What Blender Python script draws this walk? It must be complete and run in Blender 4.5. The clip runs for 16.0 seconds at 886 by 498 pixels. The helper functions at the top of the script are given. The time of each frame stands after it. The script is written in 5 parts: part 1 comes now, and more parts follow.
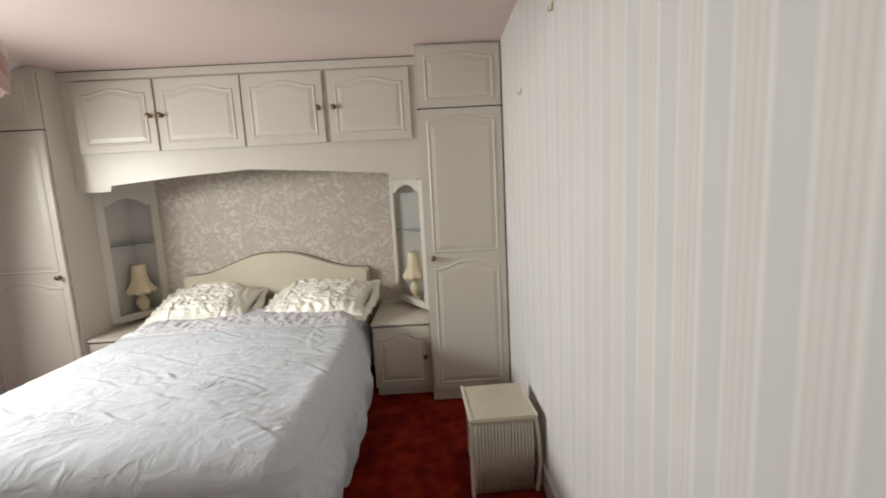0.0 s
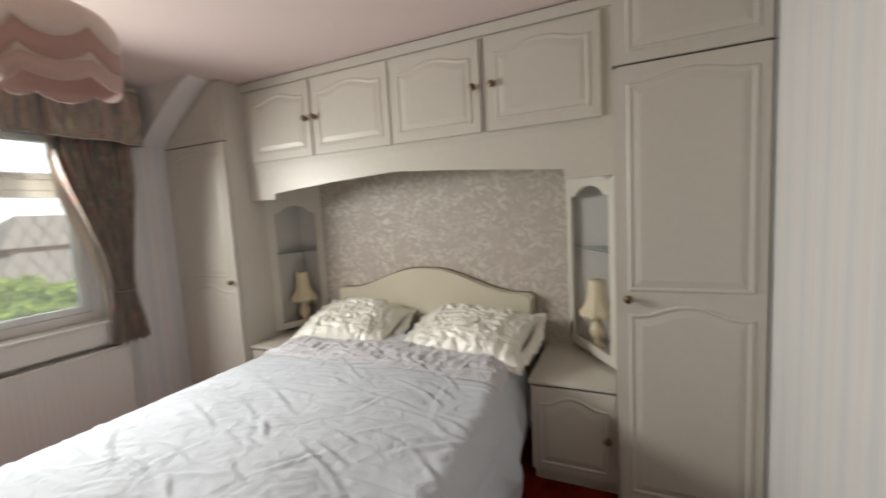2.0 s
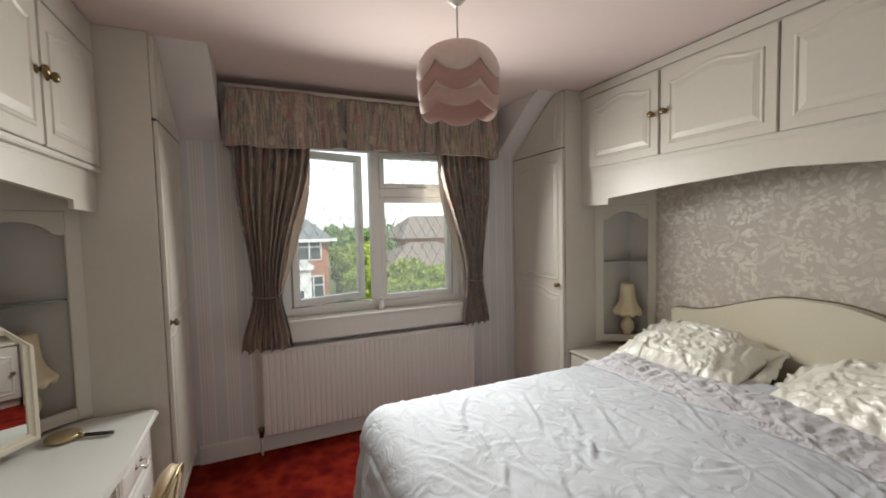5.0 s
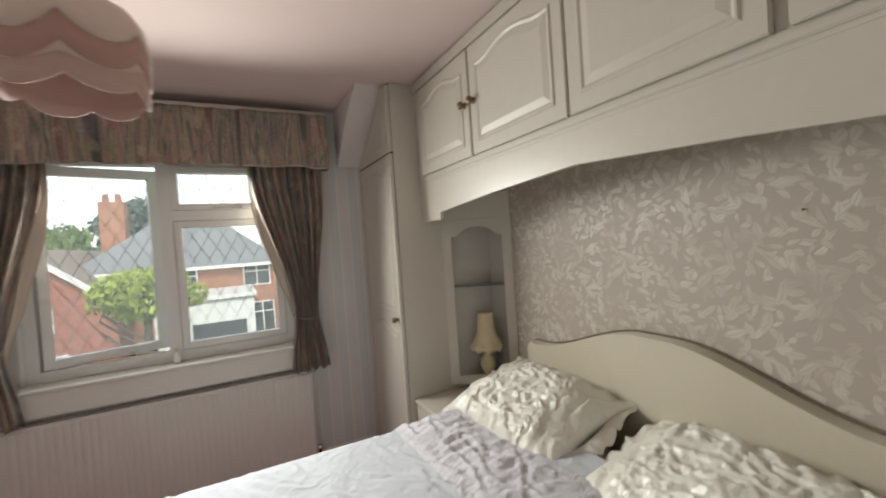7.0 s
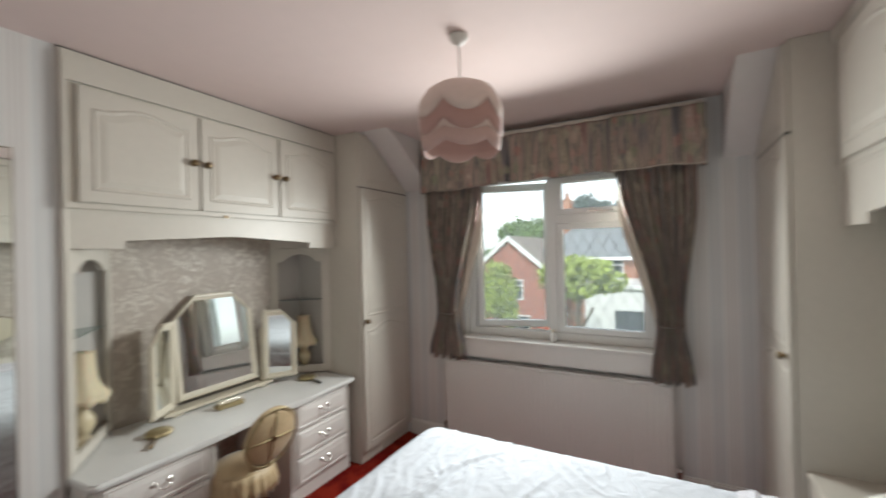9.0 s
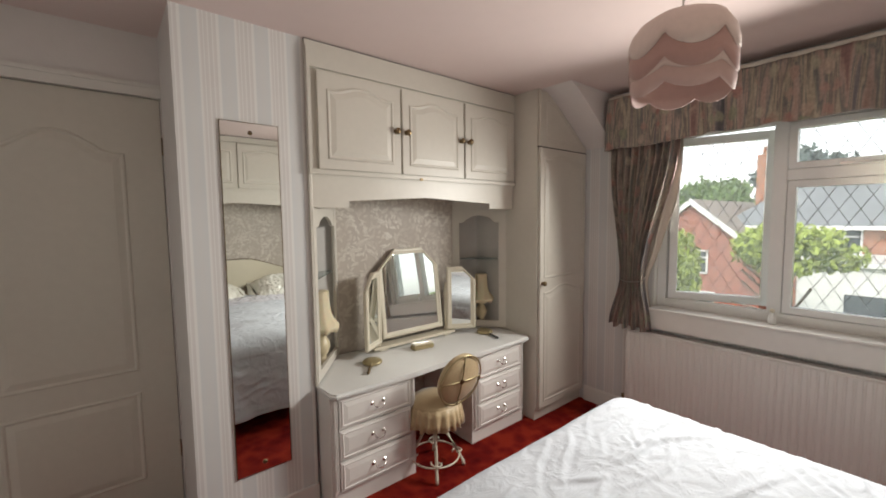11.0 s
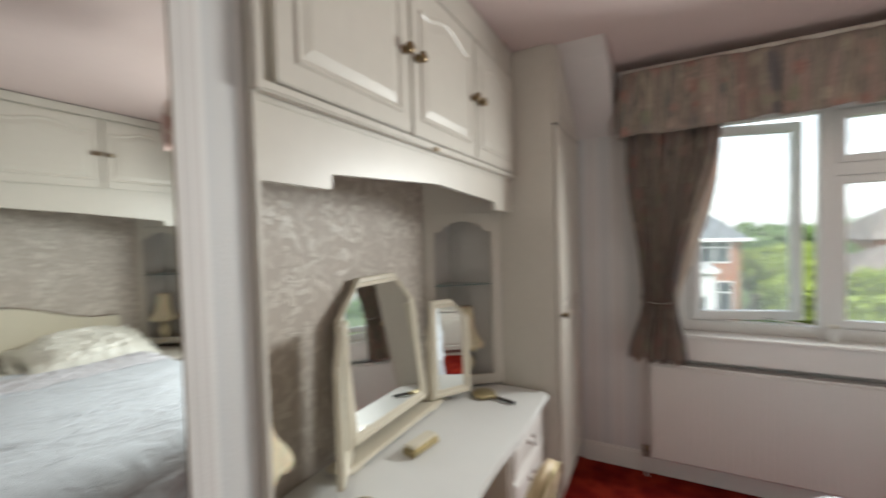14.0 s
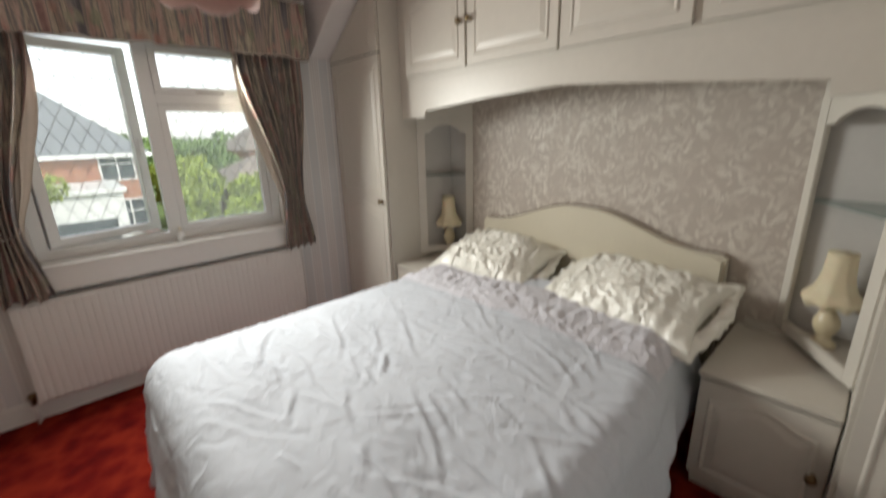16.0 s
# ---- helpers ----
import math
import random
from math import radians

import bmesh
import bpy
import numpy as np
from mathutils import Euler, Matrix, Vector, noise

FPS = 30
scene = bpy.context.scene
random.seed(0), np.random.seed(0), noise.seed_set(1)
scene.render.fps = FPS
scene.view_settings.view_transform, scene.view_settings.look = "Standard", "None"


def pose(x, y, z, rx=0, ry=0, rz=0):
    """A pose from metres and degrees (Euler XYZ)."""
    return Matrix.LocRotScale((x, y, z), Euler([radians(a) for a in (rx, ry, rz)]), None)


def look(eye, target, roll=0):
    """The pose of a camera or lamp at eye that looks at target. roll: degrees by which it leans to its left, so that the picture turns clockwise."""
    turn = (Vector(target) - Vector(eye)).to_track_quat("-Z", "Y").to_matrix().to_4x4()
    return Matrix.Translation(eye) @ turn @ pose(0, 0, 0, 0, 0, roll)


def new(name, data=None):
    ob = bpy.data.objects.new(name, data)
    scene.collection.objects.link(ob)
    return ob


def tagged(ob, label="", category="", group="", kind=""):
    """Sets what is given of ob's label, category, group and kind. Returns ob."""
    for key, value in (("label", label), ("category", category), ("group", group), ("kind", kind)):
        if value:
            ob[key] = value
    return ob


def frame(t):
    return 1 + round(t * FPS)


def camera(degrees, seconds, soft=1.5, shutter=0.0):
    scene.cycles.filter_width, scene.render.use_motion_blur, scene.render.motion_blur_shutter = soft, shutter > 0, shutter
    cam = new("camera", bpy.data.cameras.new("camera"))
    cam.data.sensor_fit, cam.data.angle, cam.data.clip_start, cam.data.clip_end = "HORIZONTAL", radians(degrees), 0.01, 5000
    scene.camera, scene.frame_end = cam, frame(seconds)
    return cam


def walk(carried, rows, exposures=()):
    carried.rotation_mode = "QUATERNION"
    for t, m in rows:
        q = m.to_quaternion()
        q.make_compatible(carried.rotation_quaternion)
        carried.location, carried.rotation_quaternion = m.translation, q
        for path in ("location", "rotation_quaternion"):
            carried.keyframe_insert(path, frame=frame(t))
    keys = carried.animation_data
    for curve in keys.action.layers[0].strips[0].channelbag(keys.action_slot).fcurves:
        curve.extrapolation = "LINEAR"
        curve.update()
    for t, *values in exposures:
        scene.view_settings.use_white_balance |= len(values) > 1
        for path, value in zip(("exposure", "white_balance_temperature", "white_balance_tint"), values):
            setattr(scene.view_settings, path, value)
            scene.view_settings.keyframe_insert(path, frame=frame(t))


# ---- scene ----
cam = camera(94.9, 16.0, soft=1.8, shutter=0.5)
# t, x, y, z, yaw, pitch, roll
PATHROWS = [
    (0.0, 0.0073, -0.0001, 1.4048, -1.28, -7.49, 2.96),
    (0.5, 0.0255, 0.2349, 1.3737, 3.42, -7.88, 3.73),
    (1.0, 0.0029, 0.4592, 1.3945, 4.29, -8.31, 4.14),
    (1.5, 0.0135, 0.6269, 1.4021, 11.17, -7.21, 4.36),
    (2.0, -0.0164, 0.7931, 1.4167, 24.28, -5.57, 3.19),
    (2.5, -0.0849, 0.8039, 1.4139, 38.91, -4.51, 2.28),
    (3.0, -0.1387, 0.7609, 1.4091, 51.56, -3.51, 1.74),
    (3.5, -0.1789, 0.7134, 1.4188, 61.81, -3.14, 1.65),
    (6.0, -0.2312, 1.1409, 1.4252, 66.97, -2.58, 1.76),
    (6.5, -0.2580, 1.5217, 1.4149, 66.11, -0.81, 2.99),
    (7.0, -0.2909, 1.8783, 1.4409, 62.45, -1.32, 3.95),
    (7.5, -0.4022, 2.1910, 1.4540, 63.56, -0.19, 2.76),
    (8.0, -0.4060, 2.3477, 1.4688, 87.50, 2.65, 1.19),
    (8.5, -0.3514, 2.3832, 1.4936, 104.01, 1.51, 1.41),
    (9.0, -0.2460, 2.2540, 1.4886, 118.75, 0.20, 1.34),
    (9.5, -0.1629, 2.1873, 1.4857, 128.84, 0.33, 1.08),
    (10.0, -0.0948, 2.1644, 1.4884, 134.35, -1.26, 1.07),
    (12.5, -0.3383, 1.8489, 1.4193, 142.86, -6.35, -0.27),
    (13.0, -0.3899, 1.4534, 1.4072, 140.30, -2.72, 1.73),
    (13.5, -0.4305, 1.0811, 1.3993, 133.05, -1.46, 2.00),
    (14.0, -0.4290, 0.8211, 1.4130, 118.00, -1.85, 1.57),
    (14.5, -0.3161, 0.8197, 1.4555, 85.12, -1.31, 1.10),
    (15.0, -0.2017, 0.9650, 1.4913, 60.37, -0.48, 0.33),
    (15.5, -0.1571, 1.0808, 1.5143, 47.66, -3.01, 0.28),
    (16.0, -0.1324, 1.0892, 1.4507, 46.89, -15.94, 1.45),
]
walk(cam, [(t, pose(x, y, z, 90 + p, r, yaw)) for t, x, y, z, yaw, p, r in PATHROWS],
     exposures=[(0.0, 1.40, 6450, 5), (1.2, 1.22, 6500, 5), (2.5, 1.08, 6450, 5), (6.0, 0.98, 6500, 5), (7.5, 0.97, 6550, 5), (8.1, 1.08, 6400, 5), (9.0, 1.14, 6150, 3), (10.0, 1.15, 6400, 5), (12.5, 1.22, 6650, 8), (13.3, 1.25, 6450, 6), (14.0, 1.28, 6200, 4), (15.0, 1.0, 6450, 5), (16.0, 1.06, 6500, 5)])

# ---- light: an overcast sky through the one window, a weak veiled sun behind the house
world = bpy.data.worlds.new("world")
scene.world = world
world.use_nodes = True
wn, wl = world.node_tree.nodes, world.node_tree.links
sky = wn.new("ShaderNodeTexSky")
sky.sky_type, sky.sun_disc = "NISHITA", False
sky.sun_elevation, sky.sun_rotation = radians(42), radians(80)
sky.dust_density, sky.air_density = 1.0, 1.0
soften = wn.new("ShaderNodeHueSaturation")
soften.inputs["Saturation"].default_value = 0.22
wl.new(sky.outputs[0], soften.inputs["Color"])
wl.new(soften.outputs[0], wn["Background"].inputs[0])
wn["Background"].inputs[1].default_value = 0.15
sun = new("sun", bpy.data.lights.new("sun", "SUN"))
sun.data.energy, sun.data.angle, sun.data.color = 1.5, radians(15), (1, 0.96, 0.9)
sun.matrix_world = look((20, 4, 20), (0, 0, 0))

# area lamp added in the window's opening to boost the sky's light
pane_light = new("window_light", bpy.data.lights.new("window_light", "AREA"))
pane_light.data.shape, pane_light.data.size, pane_light.data.size_y = "RECTANGLE", 0.95, 0.40
pane_light.data.spread = radians(145)
pane_light.data.energy, pane_light.data.color = 19.5, (1, 0.97, 0.935)
pane_light.matrix_world = look((-2.975, 1.555, 1.68), (-1.975, 1.555, 1.31))

# ---- sizes of the room
XW, XE, YN, ZC = -3.05, 0.47, 3.33, 2.34
YB, YM, YD = -0.235, 0.150, -0.28      # alcove back, mirror wall, door
WY0, WY1, WZ0, WZ1 = 0.90, 2.23, 0.83, 2.03   # window opening


# ---- materials
def mat(name, col, rough=0.5, metal=0.0, scale=8.0, vary=0.08, bump=0.0, bscale=60.0, rand=0.0, spec=0.5, sheen=0.0, trans=0.0, soft=0.0):
    m = bpy.data.materials.new(name)
    m.use_nodes = True
    n, l = m.node_tree.nodes, m.node_tree.links
    b = n["Principled BSDF"]
    b.inputs["Roughness"].default_value, b.inputs["Metallic"].default_value = rough, metal
    b.inputs["Specular IOR Level"].default_value = spec
    b.inputs["Sheen Weight"].default_value = sheen
    b.inputs["Transmission Weight"].default_value = trans
    b.inputs["Subsurface Weight"].default_value = soft
    co = n.new("ShaderNodeTexCoord")
    big, fine = n.new("ShaderNodeTexNoise"), n.new("ShaderNodeTexNoise")
    big.inputs["Scale"].default_value, fine.inputs["Scale"].default_value = scale * 0.3, scale * 6
    big.inputs["Detail"].default_value, fine.inputs["Detail"].default_value = 3, 4
    l.new(co.outputs["Object"], big.inputs["Vector"])
    l.new(co.outputs["Object"], fine.inputs["Vector"])
    add = n.new("ShaderNodeMath")
    add.operation = "MULTIPLY_ADD"
    add.inputs[1].default_value = 0.5
    l.new(fine.outputs["Fac"], add.inputs[0])
    l.new(big.outputs["Fac"], add.inputs[2])
    rng = n.new("ShaderNodeMapRange")
    rng.inputs[1].default_value, rng.inputs[2].default_value = 0.45, 1.05
    rng.inputs[3].default_value, rng.inputs[4].default_value = 1 - vary, 1 + vary
    l.new(add.outputs[0], rng.inputs[0])
    mul = n.new("ShaderNodeMix")
    mul.data_type, mul.blend_type = "RGBA", "MULTIPLY"
    mul.inputs[0].default_value = 1
    mul.inputs[6].default_value = (*col, 1)
    out = rng.outputs[0]
    if rand:
        info, rr, mm = n.new("ShaderNodeObjectInfo"), n.new("ShaderNodeMapRange"), n.new("ShaderNodeMath")
        rr.inputs[3].default_value, rr.inputs[4].default_value = 1 - rand, 1 + rand
        mm.operation = "MULTIPLY"
        l.new(info.outputs["Random"], rr.inputs[0])
        l.new(rr.outputs[0], mm.inputs[0])
        l.new(out, mm.inputs[1])
        out = mm.outputs[0]
    l.new(out, mul.inputs[7])
    l.new(mul.outputs[2], b.inputs["Base Color"])
    if bump:
        bn, bp = n.new("ShaderNodeTexNoise"), n.new("ShaderNodeBump")
        bn.inputs["Scale"].default_value, bn.inputs["Detail"].default_value = bscale, 4
        bp.inputs["Strength"].default_value, bp.inputs["Distance"].default_value = bump, 0.01
        l.new(co.outputs["Object"], bn.inputs["Vector"])
        l.new(bn.outputs["Fac"], bp.inputs["Height"])
        l.new(bp.outputs[0], b.inputs["Normal"])
    return m


def nodes_of(m):
    return m.node_tree.nodes, m.node_tree.links, m.node_tree.nodes["Principled BSDF"]


def ramp(n, stops, interp="LINEAR"):
    r = n.new("ShaderNodeValToRGB")
    r.color_ramp.interpolation = interp
    e = r.color_ramp.elements
    while len(e) < len(stops):
        e.new(0.5)
    for q, (p, c) in zip(e, stops):
        q.position, q.color = p, (*c, 1)
    return r


def striped_paper(name, axis):
    """Wallpaper with soft vertical stripes of pink, grey and white."""
    m = mat(name, (0.7, 0.7, 0.7), 0.55, bump=0.08, bscale=160)
    n, l, b = nodes_of(m)
    g, s = n.new("ShaderNodeNewGeometry"), n.new("ShaderNodeSeparateXYZ")
    l.new(g.outputs["Position"], s.inputs[0])
    d, f = n.new("ShaderNodeMath"), n.new("ShaderNodeMath")
    d.operation, f.operation = "MULTIPLY", "FRACT"
    d.inputs[1].default_value = 1 / 0.141
    l.new(s.outputs["XY".index(axis)], d.inputs[0])
    l.new(d.outputs[0], f.inputs[0])
    pink, grey, white, pale = (0.645, 0.620, 0.600), (0.622, 0.628, 0.625), (0.745, 0.733, 0.712), (0.675, 0.645, 0.625)
    r = ramp(n, [(0.0, white), (0.025, white), (0.045, pink), (0.115, pale), (0.13, white), (0.145, white), (0.16, pink), (0.235, pink), (0.25, white), (0.262, white), (0.28, pale),
                 (0.355, pink), (0.37, white), (0.382, white), (0.40, pink), (0.455, pale), (0.475, white), (0.51, white), (0.54, grey), (0.74, (0.637, 0.632, 0.62)), (0.94, grey), (0.97, white), (1.0, white)])
    l.new(f.outputs[0], r.inputs[0])
    nz, mx = n.new("ShaderNodeTexNoise"), n.new("ShaderNodeMix")
    nz.inputs["Scale"].default_value = 3
    mp = n.new("ShaderNodeMapRange")
    mp.inputs[3].default_value, mp.inputs[4].default_value = 0.93, 1.06
    l.new(g.outputs["Position"], nz.inputs["Vector"])
    l.new(nz.outputs["Fac"], mp.inputs[0])
    mx.data_type, mx.blend_type = "RGBA", "MULTIPLY"
    mx.inputs[0].default_value = 1
    l.new(r.outputs[0], mx.inputs[6])
    l.new(mp.outputs[0], mx.inputs[7])
    l.new(mx.outputs[2], b.inputs["Base Color"])
    return m


def floral_paper():
    """Beige wallpaper with embossed pale leaf sprays that have a slight sheen."""
    m = mat("floral_paper", (0.5, 0.45, 0.42), 0.45)
    n, l, b = nodes_of(m)

    def calc(op, a, c=None, clamp=False):
        q = n.new("ShaderNodeMath")
        q.operation, q.use_clamp = op, clamp
        for k, v in enumerate((a, c)):
            if v is None:
                continue
            if isinstance(v, (int, float)):
                q.inputs[k].default_value = v
            else:
                l.new(v, q.inputs[k])
        return q.outputs[0]

    geo, sep, flat = n.new("ShaderNodeNewGeometry"), n.new("ShaderNodeSeparateXYZ"), n.new("ShaderNodeCombineXYZ")
    l.new(geo.outputs["Position"], sep.inputs[0])
    l.new(sep.outputs[0], flat.inputs[0])
    l.new(sep.outputs[2], flat.inputs[1])
    warp, bent = n.new("ShaderNodeTexNoise"), n.new("ShaderNodeMix")
    warp.inputs["Scale"].default_value, warp.inputs["Detail"].default_value = 11, 2
    l.new(flat.outputs[0], warp.inputs["Vector"])
    bent.data_type, bent.blend_type = "RGBA", "LINEAR_LIGHT"
    bent.inputs[0].default_value = 0.032
    l.new(flat.outputs[0], bent.inputs[6])
    l.new(warp.outputs["Color"], bent.inputs[7])
    total = None
    for scale, shift, wide, long in ((11.0, 0.0, 0.19, 0.55), (16.0, 3.7, 0.20, 0.52), (24.0, 8.3, 0.24, 0.48)):
        mp = n.new("ShaderNodeMapping")
        mp.inputs["Scale"].default_value = (scale, scale, 0)
        mp.inputs["Location"].default_value = (shift, shift * 0.6, 0)
        l.new(bent.outputs[2], mp.inputs["Vector"])
        cell = n.new("ShaderNodeTexVoronoi")
        cell.voronoi_dimensions = "2D"
        cell.inputs["Scale"].default_value = 1
        l.new(mp.outputs[0], cell.inputs["Vector"])
        off, turn, hue, xy = n.new("ShaderNodeVectorMath"), n.new("ShaderNodeVectorRotate"), n.new("ShaderNodeSeparateColor"), n.new("ShaderNodeSeparateXYZ")
        off.operation = "SUBTRACT"
        l.new(mp.outputs[0], off.inputs[0])
        l.new(cell.outputs["Position"], off.inputs[1])
        l.new(cell.outputs["Color"], hue.inputs[0])
        turn.rotation_type = "Z_AXIS"
        l.new(off.outputs[0], turn.inputs["Vector"])
        l.new(calc("MULTIPLY", hue.outputs[0], 6.283), turn.inputs["Angle"])
        l.new(turn.outputs[0], xy.inputs[0])
        ax = calc("ABSOLUTE", xy.outputs[0])
        along = calc("DIVIDE", xy.outputs[1], long)
        inside = calc("SUBTRACT", 1.0, calc("ADD", calc("DIVIDE", ax, wide), calc("MULTIPLY", along, along)))
        leaf = calc("MULTIPLY", inside, 2.2, True)
        rib = calc("MULTIPLY", ax, 26.0 * wide / 0.26, True)
        leaf = calc("MULTIPLY", calc("MULTIPLY", leaf, calc("ADD", calc("MULTIPLY", rib, 0.45), 0.55)), calc("ADD", calc("MULTIPLY", hue.outputs[1], 0.55), 0.45))
        total = leaf if total is None else calc("MAXIMUM", total, leaf)
    fade = n.new("ShaderNodeTexNoise")
    fade.inputs["Scale"].default_value, fade.inputs["Detail"].default_value = 7, 3
    l.new(flat.outputs[0], fade.inputs["Vector"])
    worn = n.new("ShaderNodeMapRange")
    worn.inputs[1].default_value, worn.inputs[2].default_value, worn.inputs[3].default_value, worn.inputs[4].default_value = 0.34, 0.58, 0.25, 1.0
    l.new(fade.outputs["Fac"], worn.inputs[0])
    total = calc("MULTIPLY", total, worn.outputs[0])
    r = ramp(n, [(0.0, (0.475, 0.420, 0.366)), (0.15, (0.497, 0.440, 0.384)), (0.5, (0.575, 0.525, 0.460)), (1.0, (0.66, 0.615, 0.545))])
    l.new(total, r.inputs[0])
    l.new(r.outputs[0], b.inputs["Base Color"])
    rr = n.new("ShaderNodeMapRange")
    rr.inputs[3].default_value, rr.inputs[4].default_value = 0.58, 0.32
    l.new(total, rr.inputs[0])
    l.new(rr.outputs[0], b.inputs["Roughness"])
    bp = n.new("ShaderNodeBump")
    bp.inputs["Strength"].default_value, bp.inputs["Distance"].default_value = 0.22, 0.006
    l.new(total, bp.inputs["Height"])
    l.new(bp.outputs[0], b.inputs["Normal"])
    return m


def carpet():
    m = mat("red_carpet", (0.2, 0.01, 0.01), 0.95, spec=0.1)
    n, l, b = nodes_of(m)
    g = n.new("ShaderNodeNewGeometry")
    a, c = n.new("ShaderNodeTexNoise"), n.new("ShaderNodeTexVoronoi")
    a.inputs["Scale"].default_value, a.inputs["Detail"].default_value = 6, 5
    c.inputs["Scale"].default_value = 14
    f = n.new("ShaderNodeTexNoise")
    f.inputs["Scale"].default_value = 500
    for t in (a, c, f):
        l.new(g.outputs["Position"], t.inputs["Vector"])
    s = n.new("ShaderNodeMath")
    s.operation = "MULTIPLY_ADD"
    s.inputs[1].default_value = 0.35
    l.new(c.outputs["Distance"], s.inputs[0])
    l.new(a.outputs["Fac"], s.inputs[2])
    r = ramp(n, [(0.35, (0.075, 0.002, 0.003)), (0.6, (0.15, 0.007, 0.005)), (0.85, (0.24, 0.020, 0.009))])
    l.new(s.outputs[0], r.inputs[0])
    l.new(r.outputs[0], b.inputs["Base Color"])
    bp = n.new("ShaderNodeBump")
    bp.inputs["Strength"].default_value, bp.inputs["Distance"].default_value = 0.6, 0.006
    l.new(f.outputs["Fac"], bp.inputs["Height"])
    l.new(bp.outputs[0], b.inputs["Normal"])
    return m


def print_cloth():
    """Curtain cotton: faded floral stripes of slate, rose, sage and straw that follow the cloth."""
    m = mat("floral_cotton", (0.3, 0.25, 0.2), 0.85, spec=0.2, sheen=0.15)
    n, l, b = nodes_of(m)
    co, mp = n.new("ShaderNodeTexCoord"), n.new("ShaderNodeMapping")
    mp.inputs["Scale"].default_value = (10, 1.0, 1)
    l.new(co.outputs["UV"], mp.inputs["Vector"])
    a = n.new("ShaderNodeTexNoise")
    a.inputs["Scale"].default_value, a.inputs["Detail"].default_value, a.inputs["Distortion"].default_value = 1.0, 4, 0.5
    l.new(mp.outputs[0], a.inputs["Vector"])
    r = ramp(n, [(0.30, (0.09, 0.09, 0.095)), (0.38, (0.16, 0.155, 0.16)), (0.43, (0.32, 0.26, 0.22)), (0.47, (0.15, 0.14, 0.13)), (0.51, (0.36, 0.32, 0.25)), (0.55, (0.14, 0.145, 0.14)), (0.60, (0.36, 0.28, 0.24)), (0.68, (0.20, 0.13, 0.12))])
    l.new(a.outputs["Fac"], r.inputs[0])
    v, wob, mv = n.new("ShaderNodeTexVoronoi"), n.new("ShaderNodeTexNoise"), n.new("ShaderNodeMix")
    wob.inputs["Scale"].default_value = 22
    l.new(co.outputs["UV"], wob.inputs["Vector"])
    mv.data_type, mv.blend_type = "RGBA", "LINEAR_LIGHT"
    mv.inputs[0].default_value = 0.03
    l.new(co.outputs["UV"], mv.inputs[6])
    l.new(wob.outputs["Color"], mv.inputs[7])
    v.inputs["Scale"].default_value = 10
    l.new(mv.outputs[2], v.inputs["Vector"])
    bloom = ramp(n, [(0.0, (1, 1, 1)), (0.26, (0.9, 0.9, 0.9)), (0.42, (0, 0, 0)), (1.0, (0, 0, 0))])
    l.new(v.outputs["Distance"], bloom.inputs[0])
    tint = ramp(n, [(0.0, (0.29, 0.12, 0.105)), (0.4, (0.36, 0.23, 0.20)), (0.6, (0.45, 0.40, 0.31)), (0.8, (0.20, 0.23, 0.16)), (1.0, (0.24, 0.26, 0.18))])
    l.new(v.outputs["Color"], tint.inputs[0])
    half, mx = n.new("ShaderNodeMath"), n.new("ShaderNodeMix")
    half.operation = "MULTIPLY"
    half.inputs[1].default_value = 0.75
    l.new(bloom.outputs[0], half.inputs[0])
    mx.data_type = "RGBA"
    l.new(half.outputs[0], mx.inputs[0])
    l.new(r.outputs[0], mx.inputs[6])
    l.new(tint.outputs[0], mx.inputs[7])
    fine, thread, worn = n.new("ShaderNodeTexNoise"), ramp(n, [(0.3, (0.95, 0.92, 0.92)), (0.7, (1.32, 1.26, 1.22))]), n.new("ShaderNodeMix")
    fine.inputs["Scale"].default_value, fine.inputs["Detail"].default_value = 60, 3
    l.new(co.outputs["UV"], fine.inputs["Vector"])
    l.new(fine.outputs["Fac"], thread.inputs[0])
    worn.data_type, worn.blend_type = "RGBA", "MULTIPLY"
    worn.inputs[0].default_value = 1
    l.new(mx.outputs[2], worn.inputs[6])
    l.new(thread.outputs[0], worn.inputs[7])
    l.new(worn.outputs[2], b.inputs["Base Color"])
    return m


def wrinkled(name, col, rough, scale, strength, sheen=0.0, spec=0.5):
    m = mat(name, col, rough, vary=0.04, spec=spec, sheen=sheen)
    n, l, b = nodes_of(m)
    g = n.new("ShaderNodeNewGeometry")
    a, c = n.new("ShaderNodeTexNoise"), n.new("ShaderNodeTexNoise")
    a.inputs["Scale"].default_value, a.inputs["Detail"].default_value, a.inputs["Distortion"].default_value = scale, 5, 1.2
    c.inputs["Scale"].default_value = 900
    l.new(g.outputs["Position"], a.inputs["Vector"])
    l.new(g.outputs["Position"], c.inputs["Vector"])
    s = n.new("ShaderNodeMath")
    s.operation = "MULTIPLY_ADD"
    s.inputs[1].default_value = 0.02
    l.new(c.outputs["Fac"], s.inputs[0])
    l.new(a.outputs["Fac"], s.inputs[2])
    bp = n.new("ShaderNodeBump")
    bp.inputs["Strength"].default_value, bp.inputs["Distance"].default_value = strength, 0.02
    l.new(s.outputs[0], bp.inputs["Height"])
    l.new(bp.outputs[0], b.inputs["Normal"])
    return m


